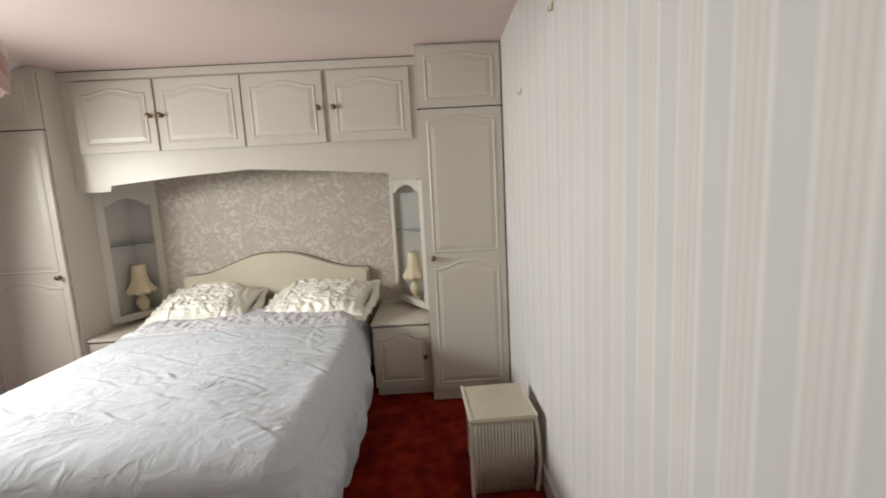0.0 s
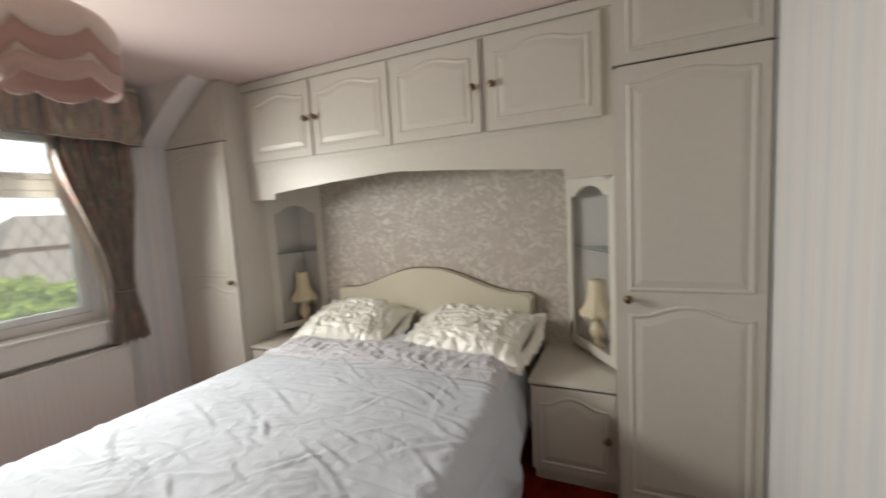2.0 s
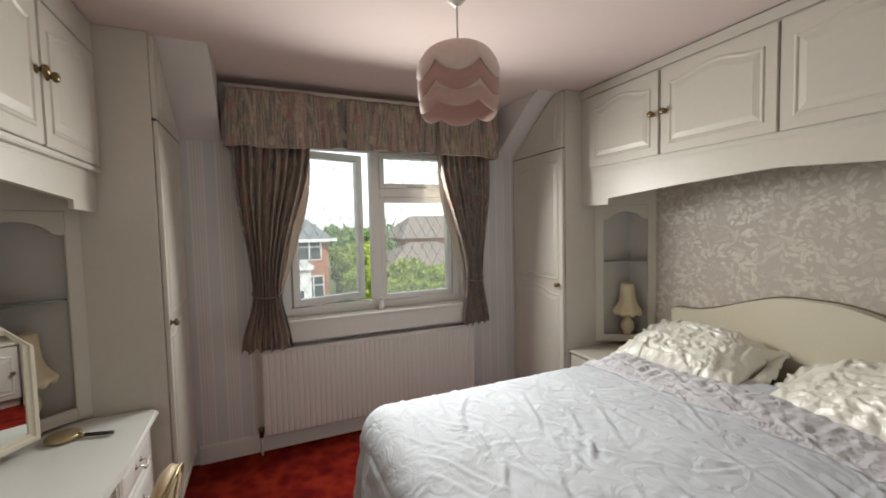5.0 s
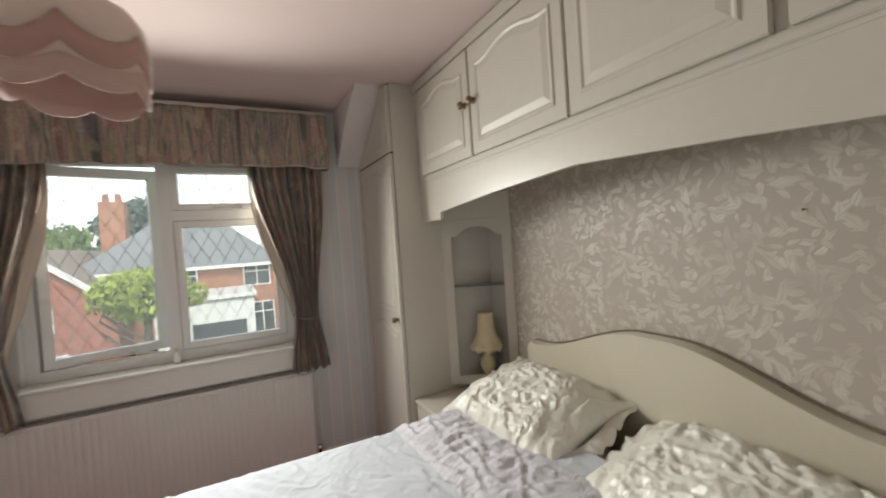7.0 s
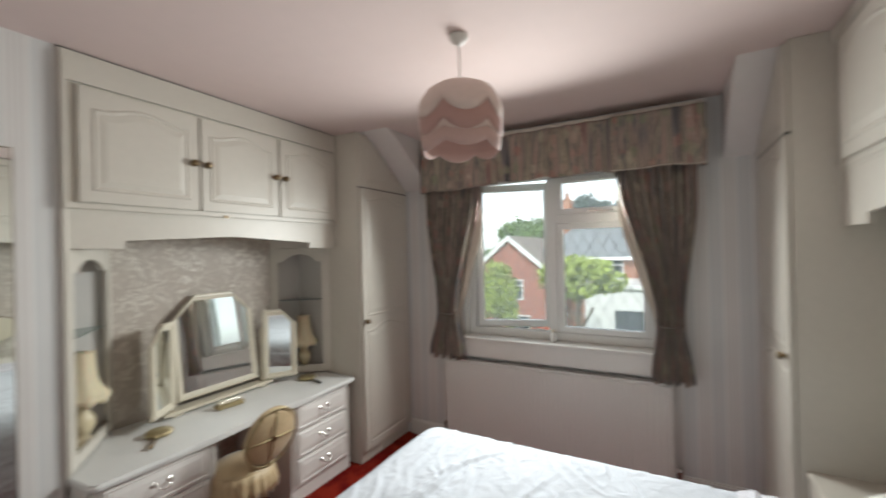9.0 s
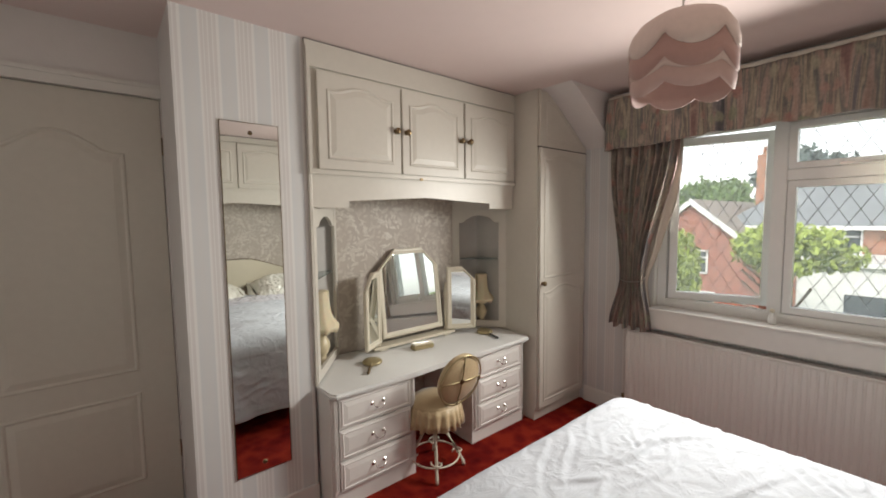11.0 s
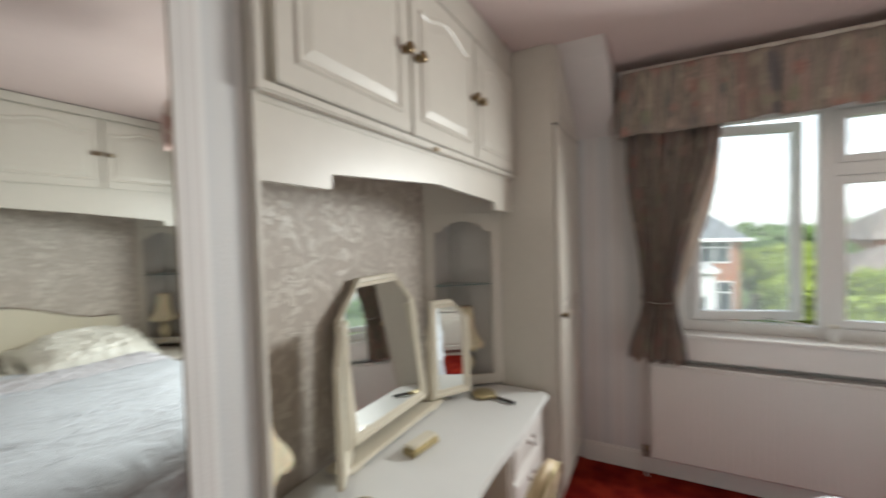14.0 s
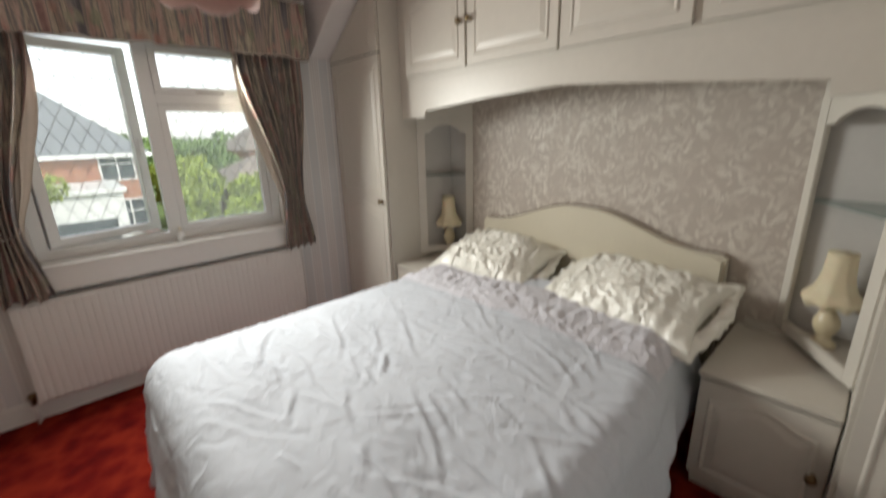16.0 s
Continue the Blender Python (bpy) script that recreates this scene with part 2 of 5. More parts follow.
def bricks(name, c1, c2, mortar):
    m = mat(name, c1, 0.9)
    n, l, b = nodes_of(m)
    co, sp, ad, mp = n.new("ShaderNodeNewGeometry"), n.new("ShaderNodeSeparateXYZ"), n.new("ShaderNodeMath"), n.new("ShaderNodeCombineXYZ")
    l.new(co.outputs["Position"], sp.inputs[0])
    l.new(sp.outputs[0], ad.inputs[0])
    l.new(sp.outputs[1], ad.inputs[1])
    l.new(ad.outputs[0], mp.inputs[0])
    l.new(sp.outputs[2], mp.inputs[1])
    t = n.new("ShaderNodeTexBrick")
    t.inputs["Color1"].default_value, t.inputs["Color2"].default_value, t.inputs["Mortar"].default_value = (*c1, 1), (*c2, 1), (*mortar, 1)
    t.inputs["Scale"].default_value, t.inputs["Brick Width"].default_value, t.inputs["Row Height"].default_value = 1, 0.225, 0.075
    t.inputs["Mortar Size"].default_value = 0.008
    l.new(mp.outputs[0], t.inputs["Vector"])
    l.new(t.outputs["Color"], b.inputs["Base Color"])
    return m


PAINT = mat("cream_painted_wood", (0.59, 0.555, 0.49), 0.38, scale=5, vary=0.05, bump=0.03, bscale=40)
GLOSS = mat("white_gloss_wood", (0.74, 0.72, 0.68), 0.3, scale=5, vary=0.04, bump=0.02, bscale=30)
WALLW = mat("white_emulsion", (0.72, 0.68, 0.66), 0.8, scale=3, vary=0.04, bump=0.05, bscale=120)
PINKC = mat("pink_emulsion", (0.73, 0.60, 0.57), 0.85, scale=2, vary=0.03, bump=0.05, bscale=150)
STR_E, STR_S = striped_paper("striped_paper_y", "Y"), striped_paper("striped_paper_x", "X")
FLORAL, CARPET, CURTAIN = floral_paper(), carpet(), print_cloth()
DRESSW = mat("white_painted_wood", (0.76, 0.735, 0.70), 0.36, scale=5, vary=0.04, bump=0.03, bscale=40)
TOPM = mat("pale_laminate", (0.70, 0.70, 0.68), 0.48, scale=20, vary=0.03)
BRASS = mat("aged_brass", (0.55, 0.40, 0.18), 0.28, 1.0, scale=30, vary=0.2)
DARKB = mat("dark_brass", (0.22, 0.16, 0.09), 0.35, 1.0, scale=30, vary=0.25)
CHROME = mat("silver_metal", (0.75, 0.73, 0.70), 0.2, 1.0, vary=0.1)
# grey lining whose tone also carries some of the shade inside the niches
NICHE = mat("niche_lining_with_shade", (0.56, 0.54, 0.51), 0.6, vary=0.05)
# near-black: shade painted into the joinery gaps, and the castors' own colour
DARK = mat("gap_shade_and_castor_dark", (0.05, 0.045, 0.04), 0.8)
CREAM = mat("cream_fabric", (0.62, 0.57, 0.45), 0.8, scale=10, vary=0.05, bump=0.15, bscale=300, sheen=0.3)
SATIN = wrinkled("cream_satin", (0.80, 0.785, 0.71), 0.28, 16, 0.45, spec=0.7)
DUVET = wrinkled("white_cotton", (0.565, 0.595, 0.64), 0.85, 11, 0.55, sheen=0.0, spec=0.2)
BAND = wrinkled("lilac_white_cotton", (0.60, 0.595, 0.635), 0.6, 24, 0.6, sheen=0.1)
PIPE = mat("brown_piping_cloth", (0.20, 0.145, 0.105), 0.8, scale=30, vary=0.15)
DIVAN = mat("beige_divan_cloth", (0.55, 0.42, 0.38), 0.8, bump=0.1)
SHADE = mat("cream_lampshade", (0.68, 0.60, 0.42), 0.7, bump=0.1, bscale=90, soft=0.1)
CERAM = mat("cream_ceramic", (0.66, 0.57, 0.38), 0.3, vary=0.1)
PINK1 = mat("pale_pink_fabric", (0.72, 0.58, 0.52), 0.8, bump=0.2, bscale=200, sheen=0.2)
PINK2 = mat("dusky_pink_fabric", (0.48, 0.29, 0.255), 0.8, bump=0.2, bscale=200, sheen=0.2)
PINK4 = mat("mid_pink_fabric", (0.56, 0.38, 0.335), 0.8, bump=0.2, bscale=200, sheen=0.2)
PINK3 = mat("shell_pink_fabric", (0.66, 0.51, 0.455), 0.8, bump=0.2, bscale=200, sheen=0.2)
IVORY = mat("ivory_paint", (0.68, 0.63, 0.51), 0.35, scale=20, vary=0.08)
GOLD = mat("gilt", (0.42, 0.35, 0.20), 0.42, 0.7, scale=40, vary=0.2)
LINING = mat("cream_lining_cotton", (0.60, 0.54, 0.46), 0.85, bump=0.1, bscale=200, spec=0.2)
STRAW = mat("straw_satin", (0.50, 0.38, 0.22), 0.45, scale=30, vary=0.15, bump=0.2, bscale=80, sheen=0.2)
UPVC = mat("white_window_paint", (0.78, 0.78, 0.76), 0.3, vary=0.03)
RADW = mat("radiator_enamel", (0.70, 0.68, 0.645), 0.35, vary=0.03)
LEAD = mat("lead_came", (0.30, 0.30, 0.30), 0.5, 0.3)
HEAT = mat("worn_white_rattan", (0.58, 0.54, 0.46), 0.55, scale=18, vary=0.12, bump=0.2, bscale=70)
HEATT = mat("weathered_white_board", (0.50, 0.46, 0.36), 0.5, scale=14, vary=0.18, bump=0.1, bscale=40)
BRICK_O = bricks("orange_brick", (0.42, 0.17, 0.09), (0.34, 0.12, 0.07), (0.35, 0.28, 0.22))
BRICK_R = bricks("red_brick", (0.36, 0.10, 0.06), (0.28, 0.075, 0.05), (0.32, 0.24, 0.2))
SLATE = mat("grey_roof_tile", (0.20, 0.21, 0.225), 0.8, scale=3, vary=0.2)
BROWN = mat("brown_roof_tile", (0.25, 0.205, 0.18), 0.85, scale=3, vary=0.2)
RENDERW = mat("white_render", (0.72, 0.72, 0.70), 0.8)
LEAFY = mat("yellow_green_leaf", (0.29, 0.36, 0.06), 0.6, scale=3, vary=0.35, rand=0.1)
LEAFG = mat("green_leaf", (0.15, 0.23, 0.065), 0.6, scale=3, vary=0.35, rand=0.1)
LEAFD = mat("dark_blue_green_leaf", (0.09, 0.12, 0.11), 0.7, scale=2, vary=0.3)
BARK = mat("bark", (0.12, 0.09, 0.06), 0.9, bump=0.4)
GRASS = mat("lawn", (0.12, 0.17, 0.05), 0.9, scale=2, vary=0.3)
TARMAC = mat("tarmac", (0.10, 0.10, 0.10), 0.9, scale=6, vary=0.2)
DGLASS = mat("dark_pane", (0.05, 0.06, 0.07), 0.08, spec=0.8)
BLACKP = mat("dark_handle", (0.03, 0.025, 0.02), 0.4)

MIRROR = mat("mirror_silver", (0.86, 0.89, 0.87), 0.015, 1.0, vary=0.0)
GLASS = bpy.data.materials.new("hazed_glass")
GLASS.use_nodes = True
gn, gl, gb = nodes_of(GLASS)
gb.inputs["Base Color"].default_value = (1, 1, 1, 1)
gb.inputs["Transmission Weight"].default_value, gb.inputs["Roughness"].default_value, gb.inputs["IOR"].default_value = 1.0, 0.0, 1.02
# pale translucent share added to the panes, imitating outdoor haze and glare
haze_veil, haze_mix, gout = gn.new("ShaderNodeBsdfTranslucent"), gn.new("ShaderNodeMixShader"), gn["Material Output"]
haze_veil.inputs[0].default_value = (0.9, 0.92, 0.92, 1)
haze_mix.inputs[0].default_value = 0.15
gl.new(gb.outputs[0], haze_mix.inputs[1])
gl.new(haze_veil.outputs[0], haze_mix.inputs[2])
gl.new(haze_mix.outputs[0], gout.inputs["Surface"])
SHELFG = mat("green_shelf_glass", (0.35, 0.45, 0.42), 0.05, trans=0.6)


# ---- mesh helpers
def finish(name, bm, material, smooth=False):
    me = bpy.data.meshes.new(name)
    bmesh.ops.recalc_face_normals(bm, faces=bm.faces)
    bm.to_mesh(me)
    bm.free()
    for m in material if isinstance(material, (list, tuple)) else (material,):
        me.materials.append(m)
    if smooth:
        me.shade_smooth()
    return me


def part(name, bm, material, parent, label="", smooth=False, at=None):
    ob = new(name, finish(name, bm, material, smooth))
    ob.parent = parent
    if at is not None:
        ob.matrix_basis = at
    if label:
        ob["label"] = label
    return ob


def thing(name, label, category, at=Matrix(), group="", kind=""):
    ob = new(name)
    ob.empty_display_size = 0.05
    ob.matrix_basis = at
    return tagged(ob, label, category, group, kind)


def solid(name, bm, material, label, category="", kind="", smooth=False, at=None, group=""):
    ob = new(name, finish(name, bm, material, smooth))
    if at is not None:
        ob.matrix_basis = at
    return tagged(ob, label, category, group, kind)


def box(bm, x0, x1, y0, y1, z0, z1, bevel=0.0):
    r = bmesh.ops.create_cube(bm, size=1, matrix=Matrix.LocRotScale(((x0 + x1) / 2, (y0 + y1) / 2, (z0 + z1) / 2), None, (abs(x1 - x0), abs(y1 - y0), abs(z1 - z0))))
    if bevel:
        es = {e for v in r["verts"] for e in v.link_edges}
        bmesh.ops.bevel(bm, geom=list(es), offset=bevel, segments=2, affect="EDGES")
    return bm


def boxes(*rows, bevel=0.0):
    bm = bmesh.new()
    for r in rows:
        box(bm, *r, bevel=bevel)
    return bm


def lathe(profile, seg=24, wob=None, bm=None, m=Matrix()):
    """Turned body from (radius, height) pairs; wob(angle, k) scales a radius."""
    bm = bm or bmesh.new()
    rings = []
    for k, (r, z) in enumerate(profile):
        ring = []
        for i in range(seg):
            a = 2 * math.pi * i / seg
            q, dz = wob(a, k) if wob else (1, 0)
            ring.append(bm.verts.new(m @ Vector((r * q * math.cos(a), r * q * math.sin(a), z + dz))))
        rings.append(ring)
    for a, b in zip(rings, rings[1:]):
        for i in range(seg):
            bm.faces.new((a[i], a[(i + 1) % seg], b[(i + 1) % seg], b[i]))
    if profile[0][0] > 0.0005:
        bm.faces.new(rings[0])
    if profile[-1][0] > 0.0005:
        bm.faces.new(rings[-1])
    bmesh.ops.remove_doubles(bm, verts=bm.verts, dist=1e-5)
    return bm


def loops(bm, rings, cap=True, close=True):
    vs = [[bm.verts.new(p) for p in r] for r in rings]
    k = len(vs[0])
    for a, b in zip(vs, vs[1:]):
        for i in range(k if close else k - 1):
            bm.faces.new((a[i], a[(i + 1) % k], b[(i + 1) % k], b[i]))
    if cap:
        bm.faces.new(vs[-1])
    return bm


def tube(points, r, seg=8, bm=None):
    """A round rod along points."""
    bm = bm or bmesh.new()
    pts = [Vector(p) for p in points]
    rings = []
    for i, p in enumerate(pts):
        d = (pts[min(i + 1, len(pts) - 1)] - pts[max(i - 1, 0)]).normalized()
        u = d.cross(Vector((0, 0, 1)) if abs(d.z) < 0.9 else Vector((1, 0, 0))).normalized()
        w = d.cross(u)
        rings.append([bm.verts.new(p + r * (math.cos(2 * math.pi * k / seg) * u + math.sin(2 * math.pi * k / seg) * w)) for k in range(seg)])
    for a, b in zip(rings, rings[1:]):
        for k in range(seg):
            bm.faces.new((a[k], a[(k + 1) % seg], b[(k + 1) % seg], b[k]))
    bm.faces.new(rings[0])
    bm.faces.new(rings[-1])
    return bm


def prism(poly, y0, y1, bm=None):
    """A polygon of (x, z) pulled from y0 to y1."""
    bm = bm or bmesh.new()
    a = [bm.verts.new((x, y0, z)) for x, z in poly]
    b = [bm.verts.new((x, y1, z)) for x, z in poly]
    bm.faces.new(a)
    bm.faces.new(b)
    k = len(poly)
    for i in range(k):
        bm.faces.new((a[i], a[(i + 1) % k], b[(i + 1) % k], b[i]))
    return bm


def prism_x(poly, x0, x1, bm=None):
    """A polygon of (y, z) pulled from x0 to x1."""
    bm = bm or bmesh.new()
    a = [bm.verts.new((x0, y, z)) for y, z in poly]
    b = [bm.verts.new((x1, y, z)) for y, z in poly]
    bm.faces.new(a)
    bm.faces.new(b)
    k = len(poly)
    for i in range(k):
        bm.faces.new((a[i], a[(i + 1) % k], b[(i + 1) % k], b[i]))
    return bm


# ---- structure
solid("floor", boxes((XW - 0.2, XE + 0.1, -0.9, YN + 0.1, -0.15, 0)), CARPET, "deep red mottled fitted carpet", "floor", "structure")
solid("ceiling", boxes((XW - 0.35, XE + 0.1, -0.9, YN + 0.1, ZC, ZC + 0.25)), PINKC, "pale pink painted plaster ceiling", "ceiling", "structure")
solid("wall_north", boxes((XW - 0.2, XE + 0.1, YN, YN + 0.1, 0, ZC)), FLORAL, "beige embossed floral wallpaper wall behind the bed", "wall", "structure")
solid("wall_east", boxes((XE, XE + 0.1, -0.9, YN, 0, ZC)), STR_E, "pale striped wallpaper wall", "wall", "structure")
solid("wall_south_alcove", boxes((XW, -0.93, YB - 0.1, YB, 0, ZC)), FLORAL, "beige embossed floral wallpaper in the dresser alcove", "wall", "structure")
solid("wall_south_mirror", boxes((-0.93, -0.392, -0.5, YM, 0, ZC)), STR_S, "pale striped wallpaper pier with the long mirror", "wall", "structure")
solid("wall_south_door", boxes((-0.41, -0.388, YD - 0.14, YD, 0, ZC), (0.385, XE, YD - 0.14, YD, 0, ZC), (-0.388, 0.385, YD - 0.14, YD, 2.06, ZC), (-0.41, XE, -0.9, -0.85, 0, ZC)), WALLW, "white painted wall round the door", "wall", "structure")
solid("wall_west", boxes((XW - 0.22, XW, -0.5, WY0, 0, ZC), (XW - 0.22, XW, WY1, YN, 0, ZC), (XW - 0.22, XW, WY0, WY1, 0, 0.80), (XW - 0.22, XW, WY0, WY1, WZ1, ZC)), STR_E, "pale pinkish striped wallpaper wall round the window", "wall", "structure")


def eave_slope(name, y0, y1):
    pts = [(-2.50, ZC + 0.001)] + [(-2.52 - 0.53 * k / 6, ZC - 0.36 * (k / 6) ** 1.15 - 0.012 * math.sin(math.pi * k / 6)) for k in range(1, 7)] + [(XW - 0.001, ZC + 0.001)]
    solid(name, prism(pts, y0, y1), WALLW, "white sloping eave of the ceiling beside the window", "ceiling slope", "structure", smooth=False)


eave_slope("ceiling_slope_south", -0.3, 0.60)
eave_slope("ceiling_slope_north", 2.55, YN)
solid("baseboard_west", boxes((XW, XW + 0.015, 0.395, 2.68, 0, 0.105), (XW, XW + 0.009, 0.395, 2.68, 0.105, 0.115)), GLOSS, "white gloss skirting board below the window", "skirting", "structure")
solid("baseboard_east", boxes((XE - 0.015, XE, YD, 2.6, 0, 0.105)), GLOSS, "white gloss skirting board", "skirting", "structure")
solid("baseboard_south", boxes((-0.93, -0.392, YM, YM + 0.015, 0, 0.105)), GLOSS, "white gloss skirting board under the mirror", "skirting", "structure")
solid("window_sill", boxes((XW - 0.06, XW + 0.085, WY0 + 0.012, WY1 - 0.035, 0.706, 0.83), (XW - 0.06, XW + 0.10, WY0, WY1, 0.83, 0.845), bevel=0.004), GLOSS, "deep white painted boxed window sill", "window sill", "structure")
solid("window_reveal", boxes((XW - 0.2, XW, WY0 - 0.001, WY0 + 0.012, 0.845, WZ1), (XW - 0.2, XW, WY1 - 0.012, WY1 + 0.001, 0.845, WZ1)), GLOSS, "white painted window reveal", "reveal", "structure")


# ---- fitted furniture
def arch_loop(w, h, m, d, rise, yy, top_only=True):
    """Outline of a raised panel with an arched head, inset by m + d from a w x h door."""
    x0, x1, z0, z1 = m + d, w - m - d, m + d, h - m - d
    pts = [(x0, yy, z0), (x1, yy, z0)]
    for k in range(13):
        u = k / 12
        s = math.sin(math.pi * min(max((u - 0.12) / 0.76, 0), 1))
        pts.append((x1 + (x0 - x1) * u, yy, z1 - rise + rise * s ** 1.2))
    return pts


def raised_panel(w, h, m=0.055, rise=0.03, x=0.0, z=0.0):
    bm = bmesh.new()
    rings = [[(px + x, py, pz + z) for px, py, pz in arch_loop(w, h, m, d, rise, yy)] for d, yy in
             ((-0.014, 0.0), (-0.008, -0.0052), (-0.003, -0.0052), (0.004, -0.0009), (0.008, -0.0011), (0.033, -0.006))]
    return loops(bm, rings)


def knob(parent, x, z, y=0.0, material=None, r=0.018):
    prof = [(0.0, 0.0), (r * 0.75, 0.0), (r * 0.8, 0.003), (r * 0.4, 0.007), (r * 0.4, 0.014), (r * 0.9, 0.018), (r, 0.025), (r * 0.85, 0.032), (r * 0.4, 0.035), (0.0, 0.0355)]
    return part("knob", lathe(prof, 16), material or DARKB, parent, "small round brass knob", True, pose(x, y, z, 90))


def door_leaf(parent, w, h, at, panels=None, knob_at=None, rise=0.03, m=0.055, name="door"):
    """A hinged cupboard door with raised panels: front faces -y."""
    bm = box(bmesh.new(), 0, w, 0, 0.018, 0, h, bevel=0.003)
    d = part(name, bm, PAINT, parent, at=at)
    for z0, hh, rr in panels or ((0, h, rise),):
        part("panel", raised_panel(w, hh, m, rr, 0, z0), PAINT, d)
    if knob_at:
        knob(d, *knob_at)
    return d


def tall_wardrobe(label, x0, x1, yf, yb, knob_x, at=Matrix(), top_h=None, slope=False):
    """A fitted wardrobe: plinth, body, tall two-panel door and a short door above."""
    t = thing("wardrobe", label, "wardrobe", at, "fitted bedroom cupboards")
    part("plinth", boxes((x0, x1, yf + 0.035, yb, 0, 0.08)), PAINT, t)
    w = x1 - x0
    if slope:
        body = prism([(x0, 0.08), (x1, 0.08), (x1, 2.337), (x1 - 0.06, 2.337), (x0, 1.985)] if slope == "low_left" else
                     [(x0, 0.08), (x1, 0.08), (x1, 1.985), (x0 + 0.06, 2.337), (x0, 2.337)], yf + 0.02, yb)
    else:
        body = boxes((x0, x1, yf + 0.02, yb, 0.08, 2.337))
    part("body", body, PAINT, t)
    h = 1.945 - 0.09
    door_leaf(t, w - 0.02, h, pose(x0 + 0.012, yf, 0.09), ((0, 0.93, 0.045), (0.90, h - 0.90, 0.03)), (knob_x - x0, 0.91))
    if slope:
        lo, hi = 1.953, 2.325
        if slope == "low_left":
            poly = [(x0 + 0.012, lo), (x1 - 0.01, lo), (x1 - 0.01, hi), (x1 - 0.09, hi), (x0 + 0.012, lo + 0.03)]
        else:
            poly = [(x1 - 0.012, lo), (x0 + 0.01, lo), (x0 + 0.01, hi), (x0 + 0.09, hi), (x1 - 0.012, lo + 0.03)]
        d = part("top_panel", prism(poly, yf, yf + 0.018), PAINT, t)
        cx, cz = sum(p[0] for p in poly) / 5, sum(p[1] for p in poly) / 5
        part("moulding", loops(bmesh.new(), [[(cx + (x - cx) * k, yy, cz + (z - cz) * k) for x, z in poly] for k, yy in ((0.74, yf), (0.70, yf - 0.005), (0.66, yf - 0.001), (0.55, yf - 0.005))]), PAINT, d)
        # dark strip: painted shade between the door and the sloped panel
        part("trim", boxes((x0, x1, yf + 0.006, yf + 0.02, 1.9455, 1.9525)), DARK, t, "dark strip painted as the shade in the gap")
    else:
        door_leaf(t, w - 0.02, 0.370, pose(x0 + 0.012, yf, 1.953), rise=0.025)
        # dark strip: painted shade between the tall and the short door
        part("trim", boxes((x0, x1, yf + 0.006, yf + 0.02, 1.9455, 1.9525)), DARK, t, "dark strip painted as the shade in the gap")
    return t


tall_wardrobe("cream painted tall fitted wardrobe with brass knob", -0.068, XE - 0.003, 2.64, YN, -0.03)
tall_wardrobe("cream painted fitted wardrobe under the sloping eave", XW + 0.003, -2.435, 2.70, YN, -2.50, slope="low_left")
# the south one is turned half round: local x = -world x
tall_wardrobe("cream painted fitted wardrobe beside the dressing table", 2.462, -XW - 0.003, -0.385, 0.23, 2.488, pose(0, 0, 0, 0, 0, 180), slope="low_right")


def bridge(label, x0, x1, yf, yb, doors, zd0, zd1, pelmet, at=Matrix(), bead=0.006):
    """Cupboards over a recess with a row of doors and a shaped fascia below."""
    t = thing("overhead_cupboard", label, "cupboard", at, "fitted bedroom cupboards")
    part("body", boxes((x0, x1, yf + 0.02, yb, zd0 - 0.04, 2.337)), PAINT, t)
    part("frieze", boxes((x0, x1, yf + 0.004, yf + 0.02, zd1 + 0.012, 2.332)), PAINT, t)
    part("trim", boxes((x0, x1, yf - bead, yf + 0.02, zd0 - 0.028, zd0 - 0.008), bevel=0.004), PAINT, t)
    # the shade where cupboards meet the ceiling is a dark painted strip
    part("cornice_shade_strip", boxes((x0, x1, yf + 0.012, yf + 0.021, 2.328, 2.3385)), DARK, t, "dark strip painted as the shade line under the ceiling")
    part("fascia", prism(pelmet, yf + 0.022, yf + 0.040), PAINT, t)
    for a, b, kx, *more in doors:
        d = door_leaf(t, b - a, zd1 - zd0, pose(a, yf, zd0), None, (kx - a, (zd1 - zd0) * 0.49) if kx else None, rise=0.035, m=0.062)
        for k2 in more:
            knob(d, k2 - a, (zd1 - zd0) * 0.49)
    return t


bridge("cream painted overbed cupboards with four arched-panel doors", -2.433, -0.070, 2.85, YN,
       ((-2.350, -1.822, -1.855), (-1.808, -1.246, -1.778), (-1.236, -0.700, -0.735), (-0.670, -0.118, -0.632)), 1.803, 2.268,
       [(-2.433, 1.80), (-2.433, 1.548), (-2.205, 1.548), (-2.20, 1.588), (-1.72, 1.626), (-1.25, 1.652), (-0.78, 1.620), (-0.295, 1.578), (-0.292, 1.534), (-0.070, 1.534), (-0.070, 1.80)], bead=-0.014)
south = bridge("cream painted overhead cupboards above the dressing table", 0.932, 2.458, -0.17, 0.235,
       ((0.985, 1.474, 1.440), (1.484, 1.960, 1.512, 1.932), (1.972, 2.452, 2.002)), 1.722, 2.200,
       [(0.932, 1.72), (0.932, 1.53), (1.15, 1.528), (1.153, 1.564), (1.667, 1.592), (2.215, 1.564), (2.218, 1.528), (2.458, 1.525), (2.458, 1.72)], pose(0, 0, 0, 0, 0, 180))
part("catch", boxes((1.598, 1.618, -0.184, -0.174, 1.690, 1.704), bevel=0.002), DARKB, south, "small dark magnetic catch")
# return of the fascia trim at the mirror pier
solid("cupboard_end_trim", boxes((-0.95, -0.930, YM, 0.18, 1.69, 2.30), bevel=0.003), PAINT, "cream end strip of the overhead cupboards", "trim", "structure")


